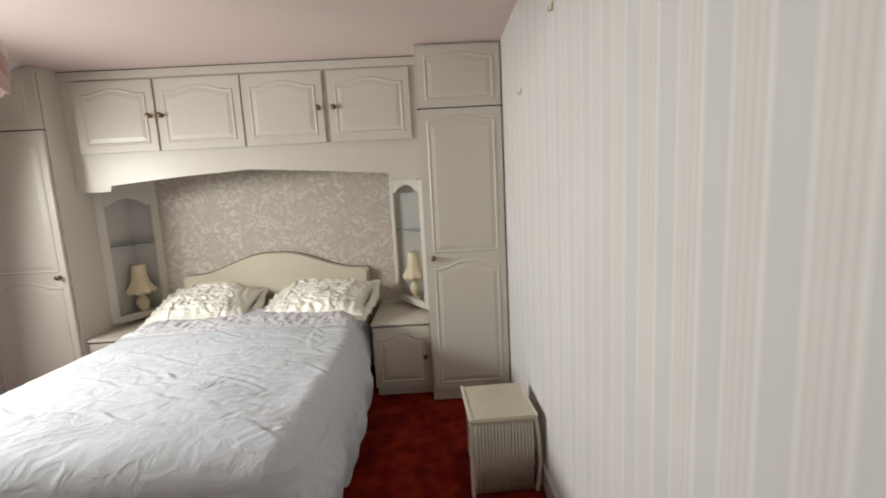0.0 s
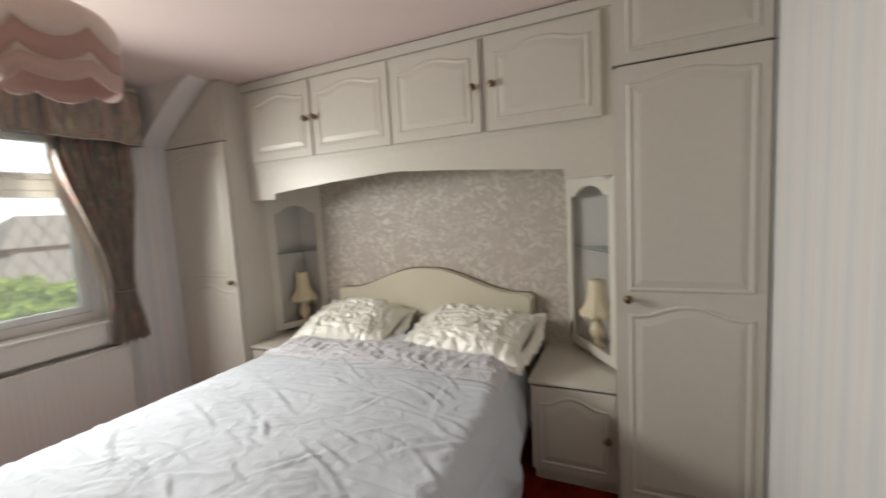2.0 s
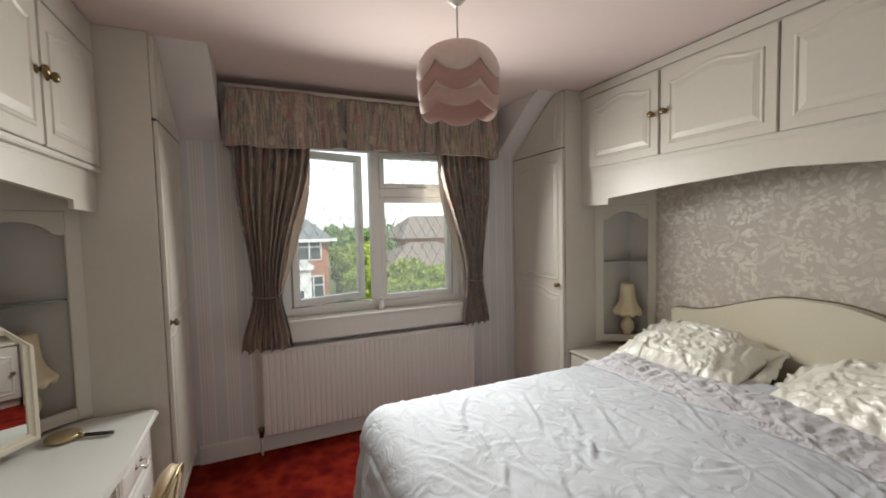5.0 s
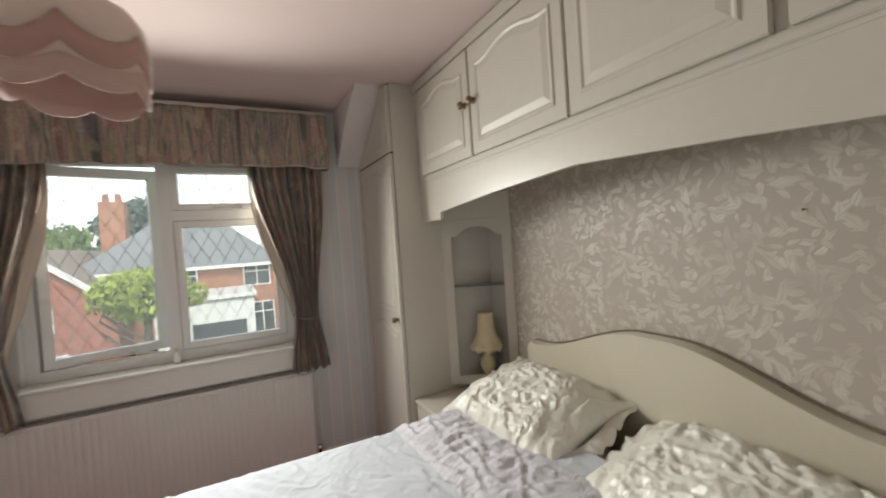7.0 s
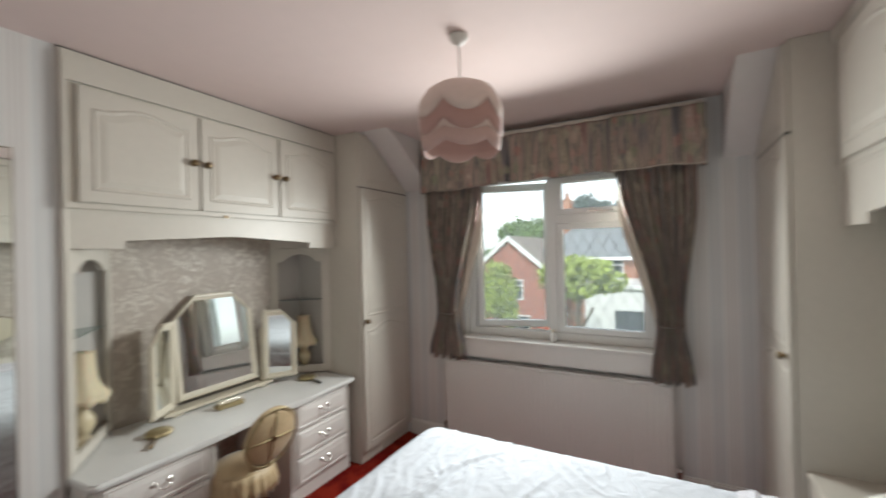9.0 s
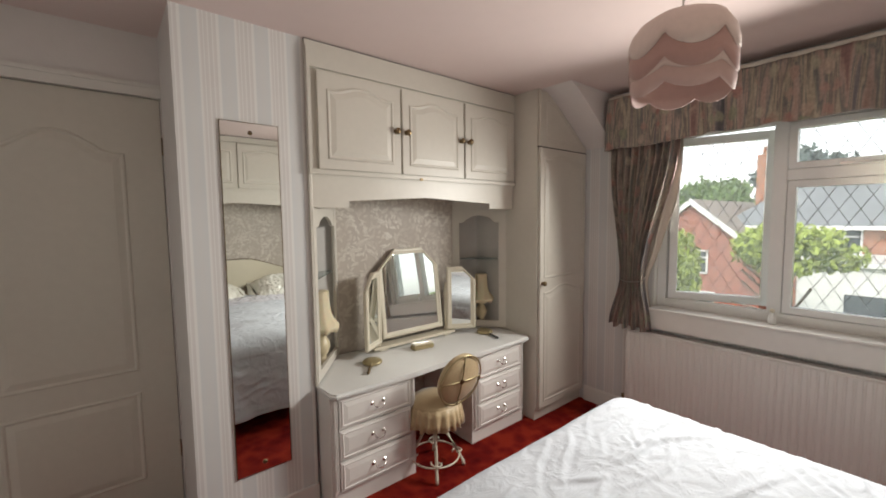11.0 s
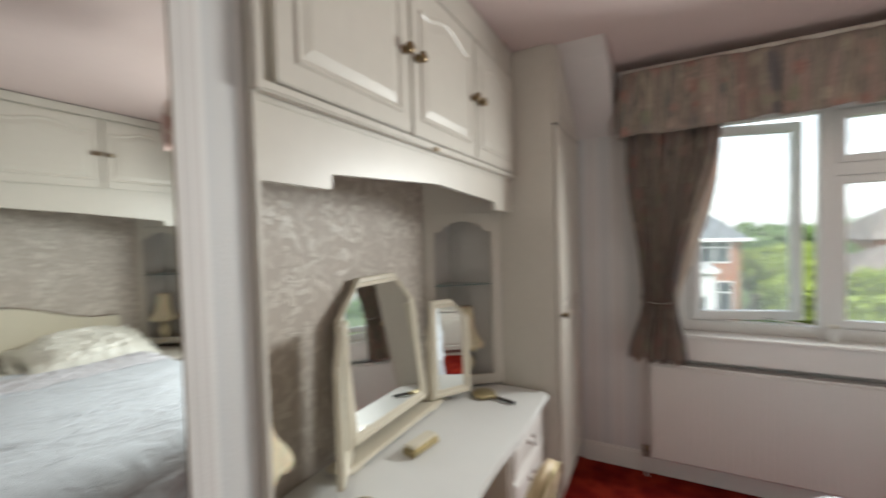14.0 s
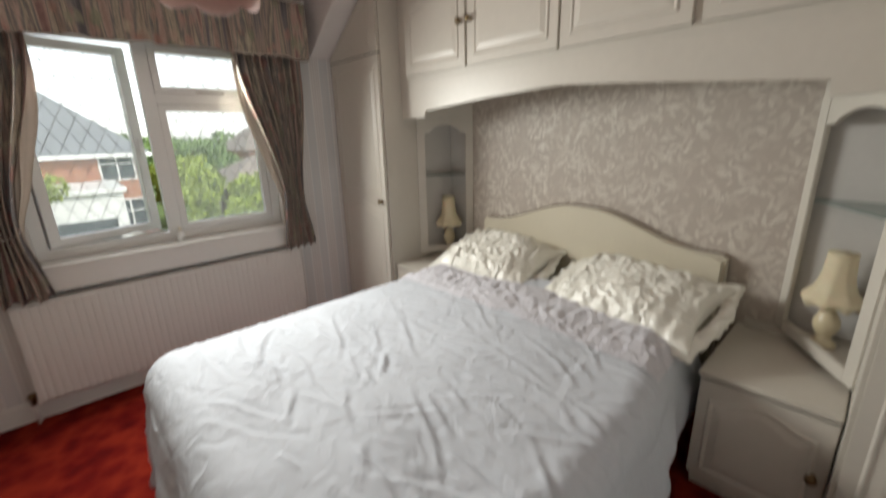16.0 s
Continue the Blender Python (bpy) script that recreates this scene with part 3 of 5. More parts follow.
solid("display_unit_trim", boxes((-0.9435, -0.9302, YM - 0.01, 0.168, 0.62, 1.705), bevel=0.002), PAINT, "cream upright strip beside the mirror pier", "trim", "structure")


def table_lamp(label, at, s=1.0):
    t = thing("table_lamp", label, "lamp", at, "bedside and dresser lamps")
    base = [(0.0, 0), (0.048, 0), (0.050, 0.010), (0.040, 0.020), (0.026, 0.032), (0.024, 0.045), (0.036, 0.062), (0.047, 0.092), (0.045, 0.120), (0.030, 0.150), (0.018, 0.168), (0.022, 0.180), (0.014, 0.195), (0.0, 0.195)]
    part("base", lathe([(r * s, z * s) for r, z in base], 24), CERAM, t, smooth=True)
    part("stem", lathe([(0.006 * s, 0.19 * s), (0.006 * s, 0.30 * s), (0.0, 0.30 * s)], 8), BRASS, t)
    bell = [(0.046, 0.420), (0.048, 0.412), (0.050, 0.38), (0.053, 0.33), (0.058, 0.295), (0.069, 0.262), (0.086, 0.236), (0.099, 0.220), (0.101, 0.206), (0.094, 0.190), (0.086, 0.180)]
    rib = lambda a: abs(math.cos(4 * a)) ** 3
    wob = lambda a, k: (1 + 0.07 * rib(a) * min(k / 6, 1), 0.014 * s * (1 - rib(a)) if k >= 8 else 0)
    shade = part("shade", lathe([(r * s, z * s) for r, z in bell], 64, wob), SHADE, t, "cream panelled bell lampshade", smooth=True)
    band = [(0.0485 * s * math.cos(k * math.pi / 12), 0.0485 * s * math.sin(k * math.pi / 12), 0.416 * s) for k in range(25)]
    part("braid", tube(band, 0.003 * s, 6), CERAM, shade, smooth=True)
    return t


def corner_unit(label, a, b, z0, z1, back, side_x, lamp=True, shelf_z=1.15):
    """An arched open corner display case whose face runs from a to b (plan points)."""
    a, b = Vector((*a, 0)), Vector((*b, 0))
    w = (b - a).length
    ang = math.degrees(math.atan2(b.y - a.y, b.x - a.x))
    t = thing("corner_display_unit", label, "display unit", Matrix.Translation(a) @ pose(0, 0, 0, 0, 0, ang), "corner display units")
    s = 0.056
    part("stile", boxes((0, s, 0, 0.02, z0, z1), bevel=0.003), PAINT, t)
    part("stile", boxes((w - s, w, 0, 0.02, z0, z1), bevel=0.003), PAINT, t)
    part("filler", boxes((0.001, w - 0.001, 0.003, 0.017, z1, 1.70)), PAINT, t)
    part("bottom_rail", boxes((s, w - s, 0.001, 0.019, z0, z0 + 0.05)), PAINT, t)
    top = [(s, z1 - 0.002), (s, z1 - 0.10)]
    for k in range(17):
        u = k / 16
        v = min(max((u - 0.12) / 0.76, 0), 1)
        top.append((s + (w - 2 * s) * u, z1 - 0.10 + (0.055 * math.sin(math.pi * v) ** 0.6 if 0 < v < 1 else 0.0)))
    top += [(w - s, z1 - 0.10), (w - s, z1 - 0.002)]
    clean = [p for i, p in enumerate(top) if i == 0 or (abs(p[0] - top[i - 1][0]) + abs(p[1] - top[i - 1][1])) > 1e-4]
    part("arched_rail", prism(clean, 0.001, 0.019), PAINT, t)
    inv = (Matrix.Translation(a) @ pose(0, 0, 0, 0, 0, ang)).inverted()
    corner = inv @ Vector((side_x, back, 0))
    far_a, far_b = Vector((0.004, 0.02, 0)), Vector((w - 0.004, 0.02, 0))

    def sheet(poly, zz0, zz1):
        bm = bmesh.new()
        lo = [bm.verts.new((p.x, p.y, zz0)) for p in poly]
        hi = [bm.verts.new((p.x, p.y, zz1)) for p in poly]
        bm.faces.new(lo), bm.faces.new(hi)
        for i in range(len(poly)):
            bm.faces.new((lo[i], lo[(i + 1) % len(poly)], hi[(i + 1) % len(poly)], hi[i]))
        return bm
    c2 = corner + (Vector((w / 2, 0, 0)) - corner).normalized() * 0.012
    part("shelf", sheet([far_a, c2, far_b], shelf_z, shelf_z + 0.006), SHELFG, t, "green-edged glass shelf")
    part("base_board", sheet([far_a, c2, far_b], z0, z0 + 0.012), PAINT, t)
    part("top_board", sheet([far_a, c2, far_b], z1 - 0.018, z1 - 0.004), PAINT, t)
    # back boards use the grey that holds part of the niche's shade
    part("back_board", sheet([far_a, c2, c2 + (far_b - far_a) * 0.02, far_a + (far_b - far_a) * 0.03], z0 + 0.012, z1 - 0.02), NICHE, t)
    part("back_board", sheet([far_b, c2, c2 - (far_b - far_a) * 0.02, far_b - (far_b - far_a) * 0.03], z0 + 0.012, z1 - 0.02), NICHE, t)
    return t


corner_unit("cream arched corner display unit with glass shelf", (-2.430, 2.985), (-2.205, YN - 0.004), 0.575, 1.552, YN - 0.004, -2.432)
corner_unit("cream arched corner display unit beside tall wardrobe", (-0.350, YN - 0.004), (-0.073, 2.90), 0.575, 1.545, YN - 0.004, -0.072)
corner_unit("cream arched corner display unit on the dressing table", (-2.195, YB + 0.004), (-2.458, 0.085), 0.63, 1.530, YB + 0.004, -2.460)
corner_unit("cream arched corner display unit beside the mirror pier", (-0.945, 0.165), (-1.250, YB + 0.004), 0.63, 1.530, YB + 0.004, -0.932)
table_lamp("cream ceramic bedside lamp in the corner unit", pose(-2.338, 3.195, 0.588, 0, 0, 20), 0.96)
table_lamp("cream ceramic lamp in the unit beside the wardrobe", pose(-0.180, 3.205, 0.588, 0, 0, -10), 0.92)
table_lamp("cream ceramic lamp on the dressing table corner", pose(-2.375, -0.098, 0.643, 0, 0, 15), 0.93)
table_lamp("cream ceramic lamp beside the mirror pier", pose(-1.070, -0.085, 0.643, 0, 0, 40), 1.0)


def bedside(label, x0, x1, yf, knob_x):
    t = thing("bedside_cabinet", label, "cabinet", Matrix(), "bedside cabinets")
    part("plinth", boxes((x0 + 0.01, x1, yf + 0.04, YN - 0.02, 0, 0.07)), PAINT, t)
    part("body", boxes((x0, x1, yf + 0.02, YN - 0.01, 0.07, 0.515)), PAINT, t)
    part("top", boxes((x0 - 0.008, x1, yf - 0.008, YN - 0.006, 0.522, 0.545), bevel=0.006), PAINT, t)
    # dark sheet: painted shade under the cabinet top
    part("gap", boxes((x0 + 0.004, x1 - 0.004, yf + 0.008, YN - 0.03, 0.515, 0.522)), DARK, t, "dark strip painted as the shade in the gap")
    part("upstand", boxes((x0 + 0.02, x1, YN - 0.03, YN - 0.005, 0.545, 0.575)), PAINT, t)
    door_leaf(t, x1 - x0 - 0.006, 0.44, pose(x0 + 0.003, yf, 0.072), None, (knob_x - x0, 0.22), rise=0.045, m=0.05)
    return t


bedside("cream bedside cabinet with a cupboard door", -0.476, -0.072, 2.75, -0.115)
bedside("cream bedside cabinet beside the eave wardrobe", -2.432, -2.03, 2.75, -2.39)


# ---- bed
bed = thing("double_bed", "double divan bed with a cream padded headboard", "bed", pose(-1.30, 2.25, 0))
part("divan_base", boxes((-0.70, 0.70, -0.98, 0.96, 0.05, 0.34), bevel=0.02), DIVAN, bed)
for sx in (-0.6, 0.6):
    for sy in (-0.85, 0.85):
        part("castor", lathe([(0.0, 0), (0.022, 0.0), (0.025, 0.02), (0.02, 0.05), (0.0, 0.05)], 12), DARK, bed, at=pose(sx, sy, 0))
part("mattress", boxes((-0.70, 0.70, -0.98, 0.96, 0.34, 0.55), bevel=0.04), CREAM, bed, "cream quilted mattress")


def headboard_shape(grow=0.0):
    pts = [(-0.745 - grow, 0.30), (0.745 + grow, 0.30), (0.745 + grow, 0.848 + grow)]
    for k in range(33):
        u = k / 32
        x = 0.72 - 1.44 * u
        q = min(max((0.66 - abs(x)) / 0.60, 0), 1)
        pts.append((x, 0.862 + grow + 0.152 * (q * q * (3 - 2 * q))))
    pts.append((-0.745 - grow, 0.848 + grow))
    return pts


hb = prism(headboard_shape(), 1.0, 1.065)
bmesh.ops.bevel(hb, geom=[e for e in hb.edges if abs(e.verts[0].co.y - e.verts[1].co.y) < 1e-5 and e.verts[0].co.y < 1.02], offset=0.018, segments=3, affect="EDGES")
part("headboard", hb, CREAM, bed, "cream upholstered arched headboard", smooth=False)
rail = [Vector((x, 1.068, z)) for x, z in headboard_shape(0.004)[2:]]
part("piping", tube(rail, 0.0045), PIPE, bed, "brown edge of the headboard")

# the duvet: cloth laid over a rounded block, with folds
rnd = random.Random(4)
creases = [(rnd.uniform(-0.75, 0.95), 0.5 - 1.45 * rnd.random() ** 1.3, rnd.gauss(-0.35, 0.45), rnd.uniform(0.05, 0.24), 0.0014 + 0.0065 * rnd.random() ** 2) for _ in range(330)]
near = {}
for cr in creases:
    for gi in range(math.floor((cr[0] - cr[3] - 0.06) * 5), math.floor((cr[0] + cr[3] + 0.06) * 5) + 1):
        for gj in range(math.floor((cr[1] - cr[3] - 0.06) * 5), math.floor((cr[1] + cr[3] + 0.06) * 5) + 1):
            near.setdefault((gi, gj), []).append(cr)
BED_R, BED_TOP = 0.125, 0.645
BX0, BX1, BY0, BY1 = -0.615, 0.72, -0.965, 0.62


def cloth_point(a, b):
    """Where the point (a, b) of the flat cloth comes to lie."""
    edge = BX1 - 0.10 * min(max(b / 0.5, 0), 1)
    ca, cb = min(max(a, BX0), edge), max(b, BY0)
    ex, ey = a - ca, b - cb
    L = math.hypot(ex, ey)
    dx, dy = (ex / L, ey / L) if L > 1e-6 else (0.0, 0.0)
    L = min(L, 0.63)
    th = min(L / BED_R, math.pi / 2)
    hang = max(L - BED_R * math.pi / 2, 0)
    swing = 0.055 * hang + 0.024 * math.sin(13 * (a * abs(dy) + b * abs(dx)) + 2 * noise.noise((a * 3, b * 3, 1))) * min(hang / 0.3, 1)
    if dx > 0.2:
        swing += dx * (0.050 * math.sin(math.pi * min(hang / 0.42, 1)) - 0.155 * hang)
    x = ca + dx * (BED_R * math.sin(th) + swing)
    y = cb + dy * (BED_R * math.sin(th) + swing)
    z = BED_TOP - BED_R * (1 - math.cos(th)) - hang
    flat = 1 - min(L / 0.25, 1)
    z += flat * (0.012 * noise.noise((a * 1.7, b * 1.7, 3)) + 0.008 * noise.noise((a * 4, b * 4.5, 5)))
    z -= 0.03 * flat * max(0, abs(a - 0.05) - 0.35)
    soft = 0.35 + 0.65 * flat
    for cx, cy, ang, ln, hh in near.get((math.floor(a * 5), math.floor(b * 5)), ()):
        ux, uy = math.cos(ang + 0.5), math.sin(ang + 0.5)
        p, q = (a - cx) * ux + (b - cy) * uy, -(a - cx) * uy + (b - cy) * ux
        if abs(p) < ln and abs(q) < 0.06:
            k = 1 - (p / ln) ** 2
            q += 0.012 * math.sin(p * 14 + cx * 9)
            z += soft * hh * k * (math.exp(-(q / 0.010) ** 2) - 0.7 * math.exp(-((q - 0.020) / 0.012) ** 2))
    if hang > 0:
        fold = 0.016 * noise.noise((a * 7, b * 7, z * 3)) + 0.020 * (0.5 - abs(noise.noise((a * 9 + z * 6, b * 9 + z * 6, z * 2.0)))) * min(hang / 0.1, 1)
        x += dx * fold
        y += dy * fold
    return x, y, max(z, 0.045)


def cloth_sheet(a0, a1, b0, b1, nx, ny, lift=None):
    bm = bmesh.new()
    verts = []
    for j in range(ny + 1):
        b = b0 + (b1 - b0) * j / ny
        row = []
        for i in range(nx + 1):
            a = a0 + (a1 - a0) * i / nx
            x, y, z = cloth_point(a, b)
            row.append(bm.verts.new((x, y, z + (lift(a, b) if lift else 0))))
        verts.append(row)
    for j in range(ny):
        for i in range(nx):
            bm.faces.new((verts[j][i], verts[j][i + 1], verts[j + 1][i + 1], verts[j + 1][i]))
    return bm


def ruche(a, b):
    """Gathers of the band that runs across the cover near the pillows."""
    v = (b - 0.20) / 0.37
    env = max(0.0, math.sin(math.pi * v)) ** 0.5
    return 0.003 + env * (0.010 + 0.013 * (0.4 - abs(noise.noise((a * 14, b * 8, 7)))) + 0.007 * noise.noise((a * 30, b * 14, 4)) + 0.005 * abs(math.sin(a * 34 + 6 * noise.noise((a * 5, b * 6, 2)))))


dv = thing("duvet", "white rumpled cotton duvet with a ruched lilac-white band", "bedding", pose(-1.30, 2.25, 0))
cover = part("cover", cloth_sheet(BX0 - 0.60, BX1 + 0.64, BY0 - 0.62, BY1 + 0.10, 300, 270), DUVET, dv, smooth=True)
thick = cover.modifiers.new("thickness", "SOLIDIFY")
thick.thickness, thick.offset = 0.012, -1
part("ruched_band", cloth_sheet(BX0 - 0.12, BX1 + 0.06, 0.20, 0.57, 260, 80, ruche), BAND, dv, "gathered lilac-white band", True)


def pillow(label, at, w, d, h, seed):
    """A plump satin pillow with a ruched cover and a frilled flange."""
    t = thing("pillow", label, "pillow", at, "pillows on the bed")
    bm = bmesh.new()
    n = 110
    top, bot = {}, {}
    for j in range(n + 1):
        for i in range(n + 1):
            u, v = 2 * i / n - 1, 2 * j / n - 1
            pinch = 1 - 0.10 * (u * u) * (1 - v * v) - 0.06 * v * v * (1 - u * u)
            f = max(0, (1 - abs(u) ** 3.0) * (1 - abs(v) ** 3.0)) ** 0.55
            x, y = u * w / 2 * (pinch if abs(u) > 0.5 else 1), v * d / 2 * (pinch if abs(v) > 0.5 else 1)
            wx, wy = u * 5.5 + 0.6 * noise.noise((u * 3, v * 3, seed + 5)), v * 5.0 + 0.6 * noise.noise((u * 3 + 7, v * 3, seed))
            ru = 0.8 * (0.022 * (0.45 - abs(noise.noise((wx + seed, wy, 0)))) + 0.012 * (0.4 - abs(noise.noise((wx * 2.3, wy * 2.3 + seed, 4)))) + 0.006) * min(1, f * 1.6) * max(0.12, 1 - max(0.0, abs(u) - 0.52) / 0.22)
            gather = 0.006 * math.sin(u * 22 + 5 * noise.noise((u * 4, v * 3, seed))) * (1 - f) * f * 4
            zt = h * f * (0.75 + 0.25 * noise.noise((u * 1.3 + seed, v * 1.3, 2))) + ru * 1.6 + gather
            top[i, j] = bm.verts.new((x, y, zt))
            edge = i in (0, n) or j in (0, n)
            bot[i, j] = top[i, j] if edge else bm.verts.new((x, y, -0.72 * h * f))
    for j in range(n):
        for i in range(n):
            bm.faces.new((top[i, j], top[i + 1, j], top[i + 1, j + 1], top[i, j + 1]))
            q = [bot[i, j], bot[i, j + 1], bot[i + 1, j + 1], bot[i + 1, j]]
            if len(set(q)) == 4 and set(q) != {top[i, j], top[i + 1, j], top[i + 1, j + 1], top[i, j + 1]}:
                bm.faces.new(q)
    part("cushion", bm, SATIN, t, smooth=True)
    bm = bmesh.new()
    per, rings = 260, [[], [], []]
    for k in range(per):
        a = 2 * math.pi * k / per
        ca, sa = math.cos(a), math.sin(a)
        q = 1 / max(abs(ca), abs(sa)) * (1 - 0.06 * abs(math.sin(2 * a)) ** 3)
        for m_, ring in enumerate(rings):
            g = m_ * 0.026
            wave = 0.005 * m_ * math.sin(k * 0.6 + 2 * noise.noise((ca * 4, sa * 4, seed)))
            droop = -0.012 * m_ if sa < 0.3 else 0
            ring.append((ca * q * (w / 2 - 0.012 + g), sa * q * (d / 2 - 0.012 + g), 0.004 + wave + droop))
    loops(bm, rings, cap=False)
    fr = part("frill", bm, SATIN, t, "ruffled satin edging", smooth=True)
    md = fr.modifiers.new("thickness", "SOLIDIFY")
    md.thickness = 0.004
    return t


pillow("cream satin ruched pillow leaning on the headboard", pose(-1.71, 2.99, 0.680, 16, 3, 3), 0.68, 0.48, 0.14, 1.0)
pillow("cream satin ruched pillow slumped toward the bedside", pose(-0.885, 2.97, 0.668, 15, -3, -6), 0.80, 0.50, 0.14, 7.0)


# ---- dressing table
def bail_handle(parent, x, z, y):
    h = part("handle", tube([(x - 0.032, y, z + 0.004), (x - 0.030, y - 0.020, z + 0.002), (x - 0.022, y - 0.026, z - 0.012), (x - 0.008, y - 0.028, z - 0.018), (x + 0.008, y - 0.028, z - 0.018),
                             (x + 0.022, y - 0.026, z - 0.012), (x + 0.030, y - 0.020, z + 0.002), (x + 0.032, y, z + 0.004)], 0.0035), CHROME, parent, "silvery swan-neck handle", True)
    for s in (-1, 1):
        part("rosette", lathe([(0.0, 0), (0.012, 0), (0.011, 0.003), (0.005, 0.008), (0.0, 0.008)], 12), CHROME, parent, at=pose(x + s * 0.032, y, z + 0.004, 90))
    return h


table = thing("dressing_table", "white painted kneehole dressing table with six drawers", "dressing table", pose(0, 0, 0, 0, 0, 180))
# local x = -world x, front faces -y
topo = [(0.936, 0.228), (0.936, -0.11), (0.940, -0.300), (0.965, -0.332)]
for k in range(13):
    u = k / 12
    topo.append((1.44 + 0.50 * u, -0.332 + 0.014 * math.sin(math.pi * u)))
topo += [(2.42, -0.332), (2.452, -0.31), (2.458, 0.228)]


def slab(poly, z0, z1, bev=0.0):
    bm = bmesh.new()
    lo = [bm.verts.new((x, y, z0)) for x, y in poly]
    hi = [bm.verts.new((x, y, z1)) for x, y in poly]
    bm.faces.new(lo), bm.faces.new(hi)
    for i in range(len(poly)):
        bm.faces.new((lo[i], lo[(i + 1) % len(poly)], hi[(i + 1) % len(poly)], hi[i]))
    if bev:
        bmesh.ops.bevel(bm, geom=[e for e in bm.edges if abs(e.verts[0].co.z - e.verts[1].co.z) < 1e-6], offset=bev, segments=3, affect="EDGES")
    return bm


part("top", slab(topo, 0.588, 0.618, 0.010), TOPM, table, "pale grey-white laminate top")
for x0, x1 in ((0.945, 1.455), (1.905, 2.405)):
    ped = part("pedestal", boxes((x0, x1, -0.290, 0.225, 0.085, 0.588)), DRESSW, table)
    part("plinth", boxes((x0 + 0.0, x1, -0.285, 0.22, 0, 0.085)), DRESSW, table)
    for sx in (x0 + 0.012, x1 - 0.036):
        part("pilaster", boxes((sx, sx + 0.024, -0.298, -0.290, 0.095, 0.580), (sx + 0.005, sx + 0.009, -0.303, -0.298, 0.11, 0.57), (sx + 0.015, sx + 0.019, -0.303, -0.298, 0.11, 0.57)), DRESSW, ped)
    for k in range(3):
        z0 = 0.100 + 0.163 * k
        dr = part("drawer", box(bmesh.new(), x0 + 0.040, x1 - 0.040, -0.306, -0.29, z0, z0 + 0.155, bevel=0.003), DRESSW, table)
        w, h = x1 - x0 - 0.08, 0.155
        rings = [[(x0 + 0.04 + d, yy, z0 + d), (x0 + 0.04 + w - d, yy, z0 + d), (x0 + 0.04 + w - d, yy, z0 + h - d), (x0 + 0.04 + d, yy, z0 + h - d)] for d, yy in ((0.008, -0.306), (0.016, -0.311), (0.022, -0.307), (0.045, -0.311))]
        part("panel", loops(bmesh.new(), rings), DRESSW, dr)
        bail_handle(dr, (x0 + x1) / 2, z0 + 0.082, -0.311)


def framed_mirror(parent, w, h, cut, at, name, sides=(1, 1)):
    """A mirror in an ivory frame with clipped top corners; front faces -y, base at z 0."""
    def outline(d, yy):
        c0, c1 = (max(cut * q - d * 0.42, 0.004) + (0.0 if q else d) for q in sides)
        return [(-w / 2 + d, yy, d), (w / 2 - d, yy, d), (w / 2 - d, yy, h - max(c1, d + 0.003)), (w / 2 - max(c1, d + 0.003), yy, h - d), (-w / 2 + max(c0, d + 0.003), yy, h - d), (-w / 2 + d, yy, h - max(c0, d + 0.003))]
    bm = loops(bmesh.new(), [outline(0, 0.014), outline(0, -0.004), outline(0.006, -0.010), outline(0.018, -0.010), outline(0.022, -0.005), outline(0.036, -0.003), outline(0.038, 0.004)], cap=False)
    f = part(name, bm, IVORY, parent, at=at)
    bm = loops(bmesh.new(), [outline(0.004, 0.013), outline(0.004, 0.003)])
    part("backing", bm, IVORY, f)
    bm = bmesh.new()
    bm.faces.new([bm.verts.new(p) for p in outline(0.037, 0.0015)])
    part("mirror_glass", bm, MIRROR, f, "silvered mirror glass")
    return f


tm = thing("triple_mirror", "ivory gilt triple dressing mirror on turned posts", "mirror", pose(-1.755, -0.130, 0.6185, 0, 0, 180))
part("base", boxes((-0.34, 0.34, -0.045, 0.045, 0.012, 0.030), (-0.30, -0.24, -0.04, 0.04, 0, 0.012), (0.24, 0.30, -0.04, 0.04, 0, 0.012), bevel=0.004), IVORY, tm)
post = [(0.0, 0.03), (0.014, 0.03), (0.014, 0.05), (0.008, 0.06), (0.012, 0.16), (0.009, 0.27), (0.015, 0.29), (0.015, 0.31), (0.008, 0.33), (0.012, 0.345), (0.006, 0.375), (0.0, 0.385)]
for sx in (-0.285, 0.285):
    part("post", lathe(post, 14), IVORY, tm, smooth=True, at=pose(sx, 0, 0))
framed_mirror(tm, 0.505, 0.585, 0.14, pose(0, 0, 0.062, -6.5, 0, 0), "centre_frame")
framed_mirror(tm, 0.20, 0.47, 0.10, pose(-0.350, -0.058, 0.045, 0, 0, 34), "wing_frame", (1, 0))
framed_mirror(tm, 0.215, 0.46, 0.10, pose(0.375, -0.070, 0.035, 0, 0, -31), "wing_frame", (0, 1))


def hand_mirror(name, label, cat, at, handle_mat):
    t = thing(name, label, cat, at, "dressing table set")
    part("head", lathe([(0.0, 0.0), (0.05, 0.0), (0.058, 0.006), (0.058, 0.016), (0.05, 0.022), (0.0, 0.024)], 28), GOLD, t, smooth=True)
    part("handle", tube([(0.05, 0, 0.010), (0.09, 0, 0.010), (0.13, 0, 0.009), (0.175, 0, 0.009)], 0.008), handle_mat, t, smooth=True)
    part("ferrule", tube([(0.052, 0, 0.011), (0.075, 0, 0.011)], 0.011), GOLD, t, smooth=True)
    return t


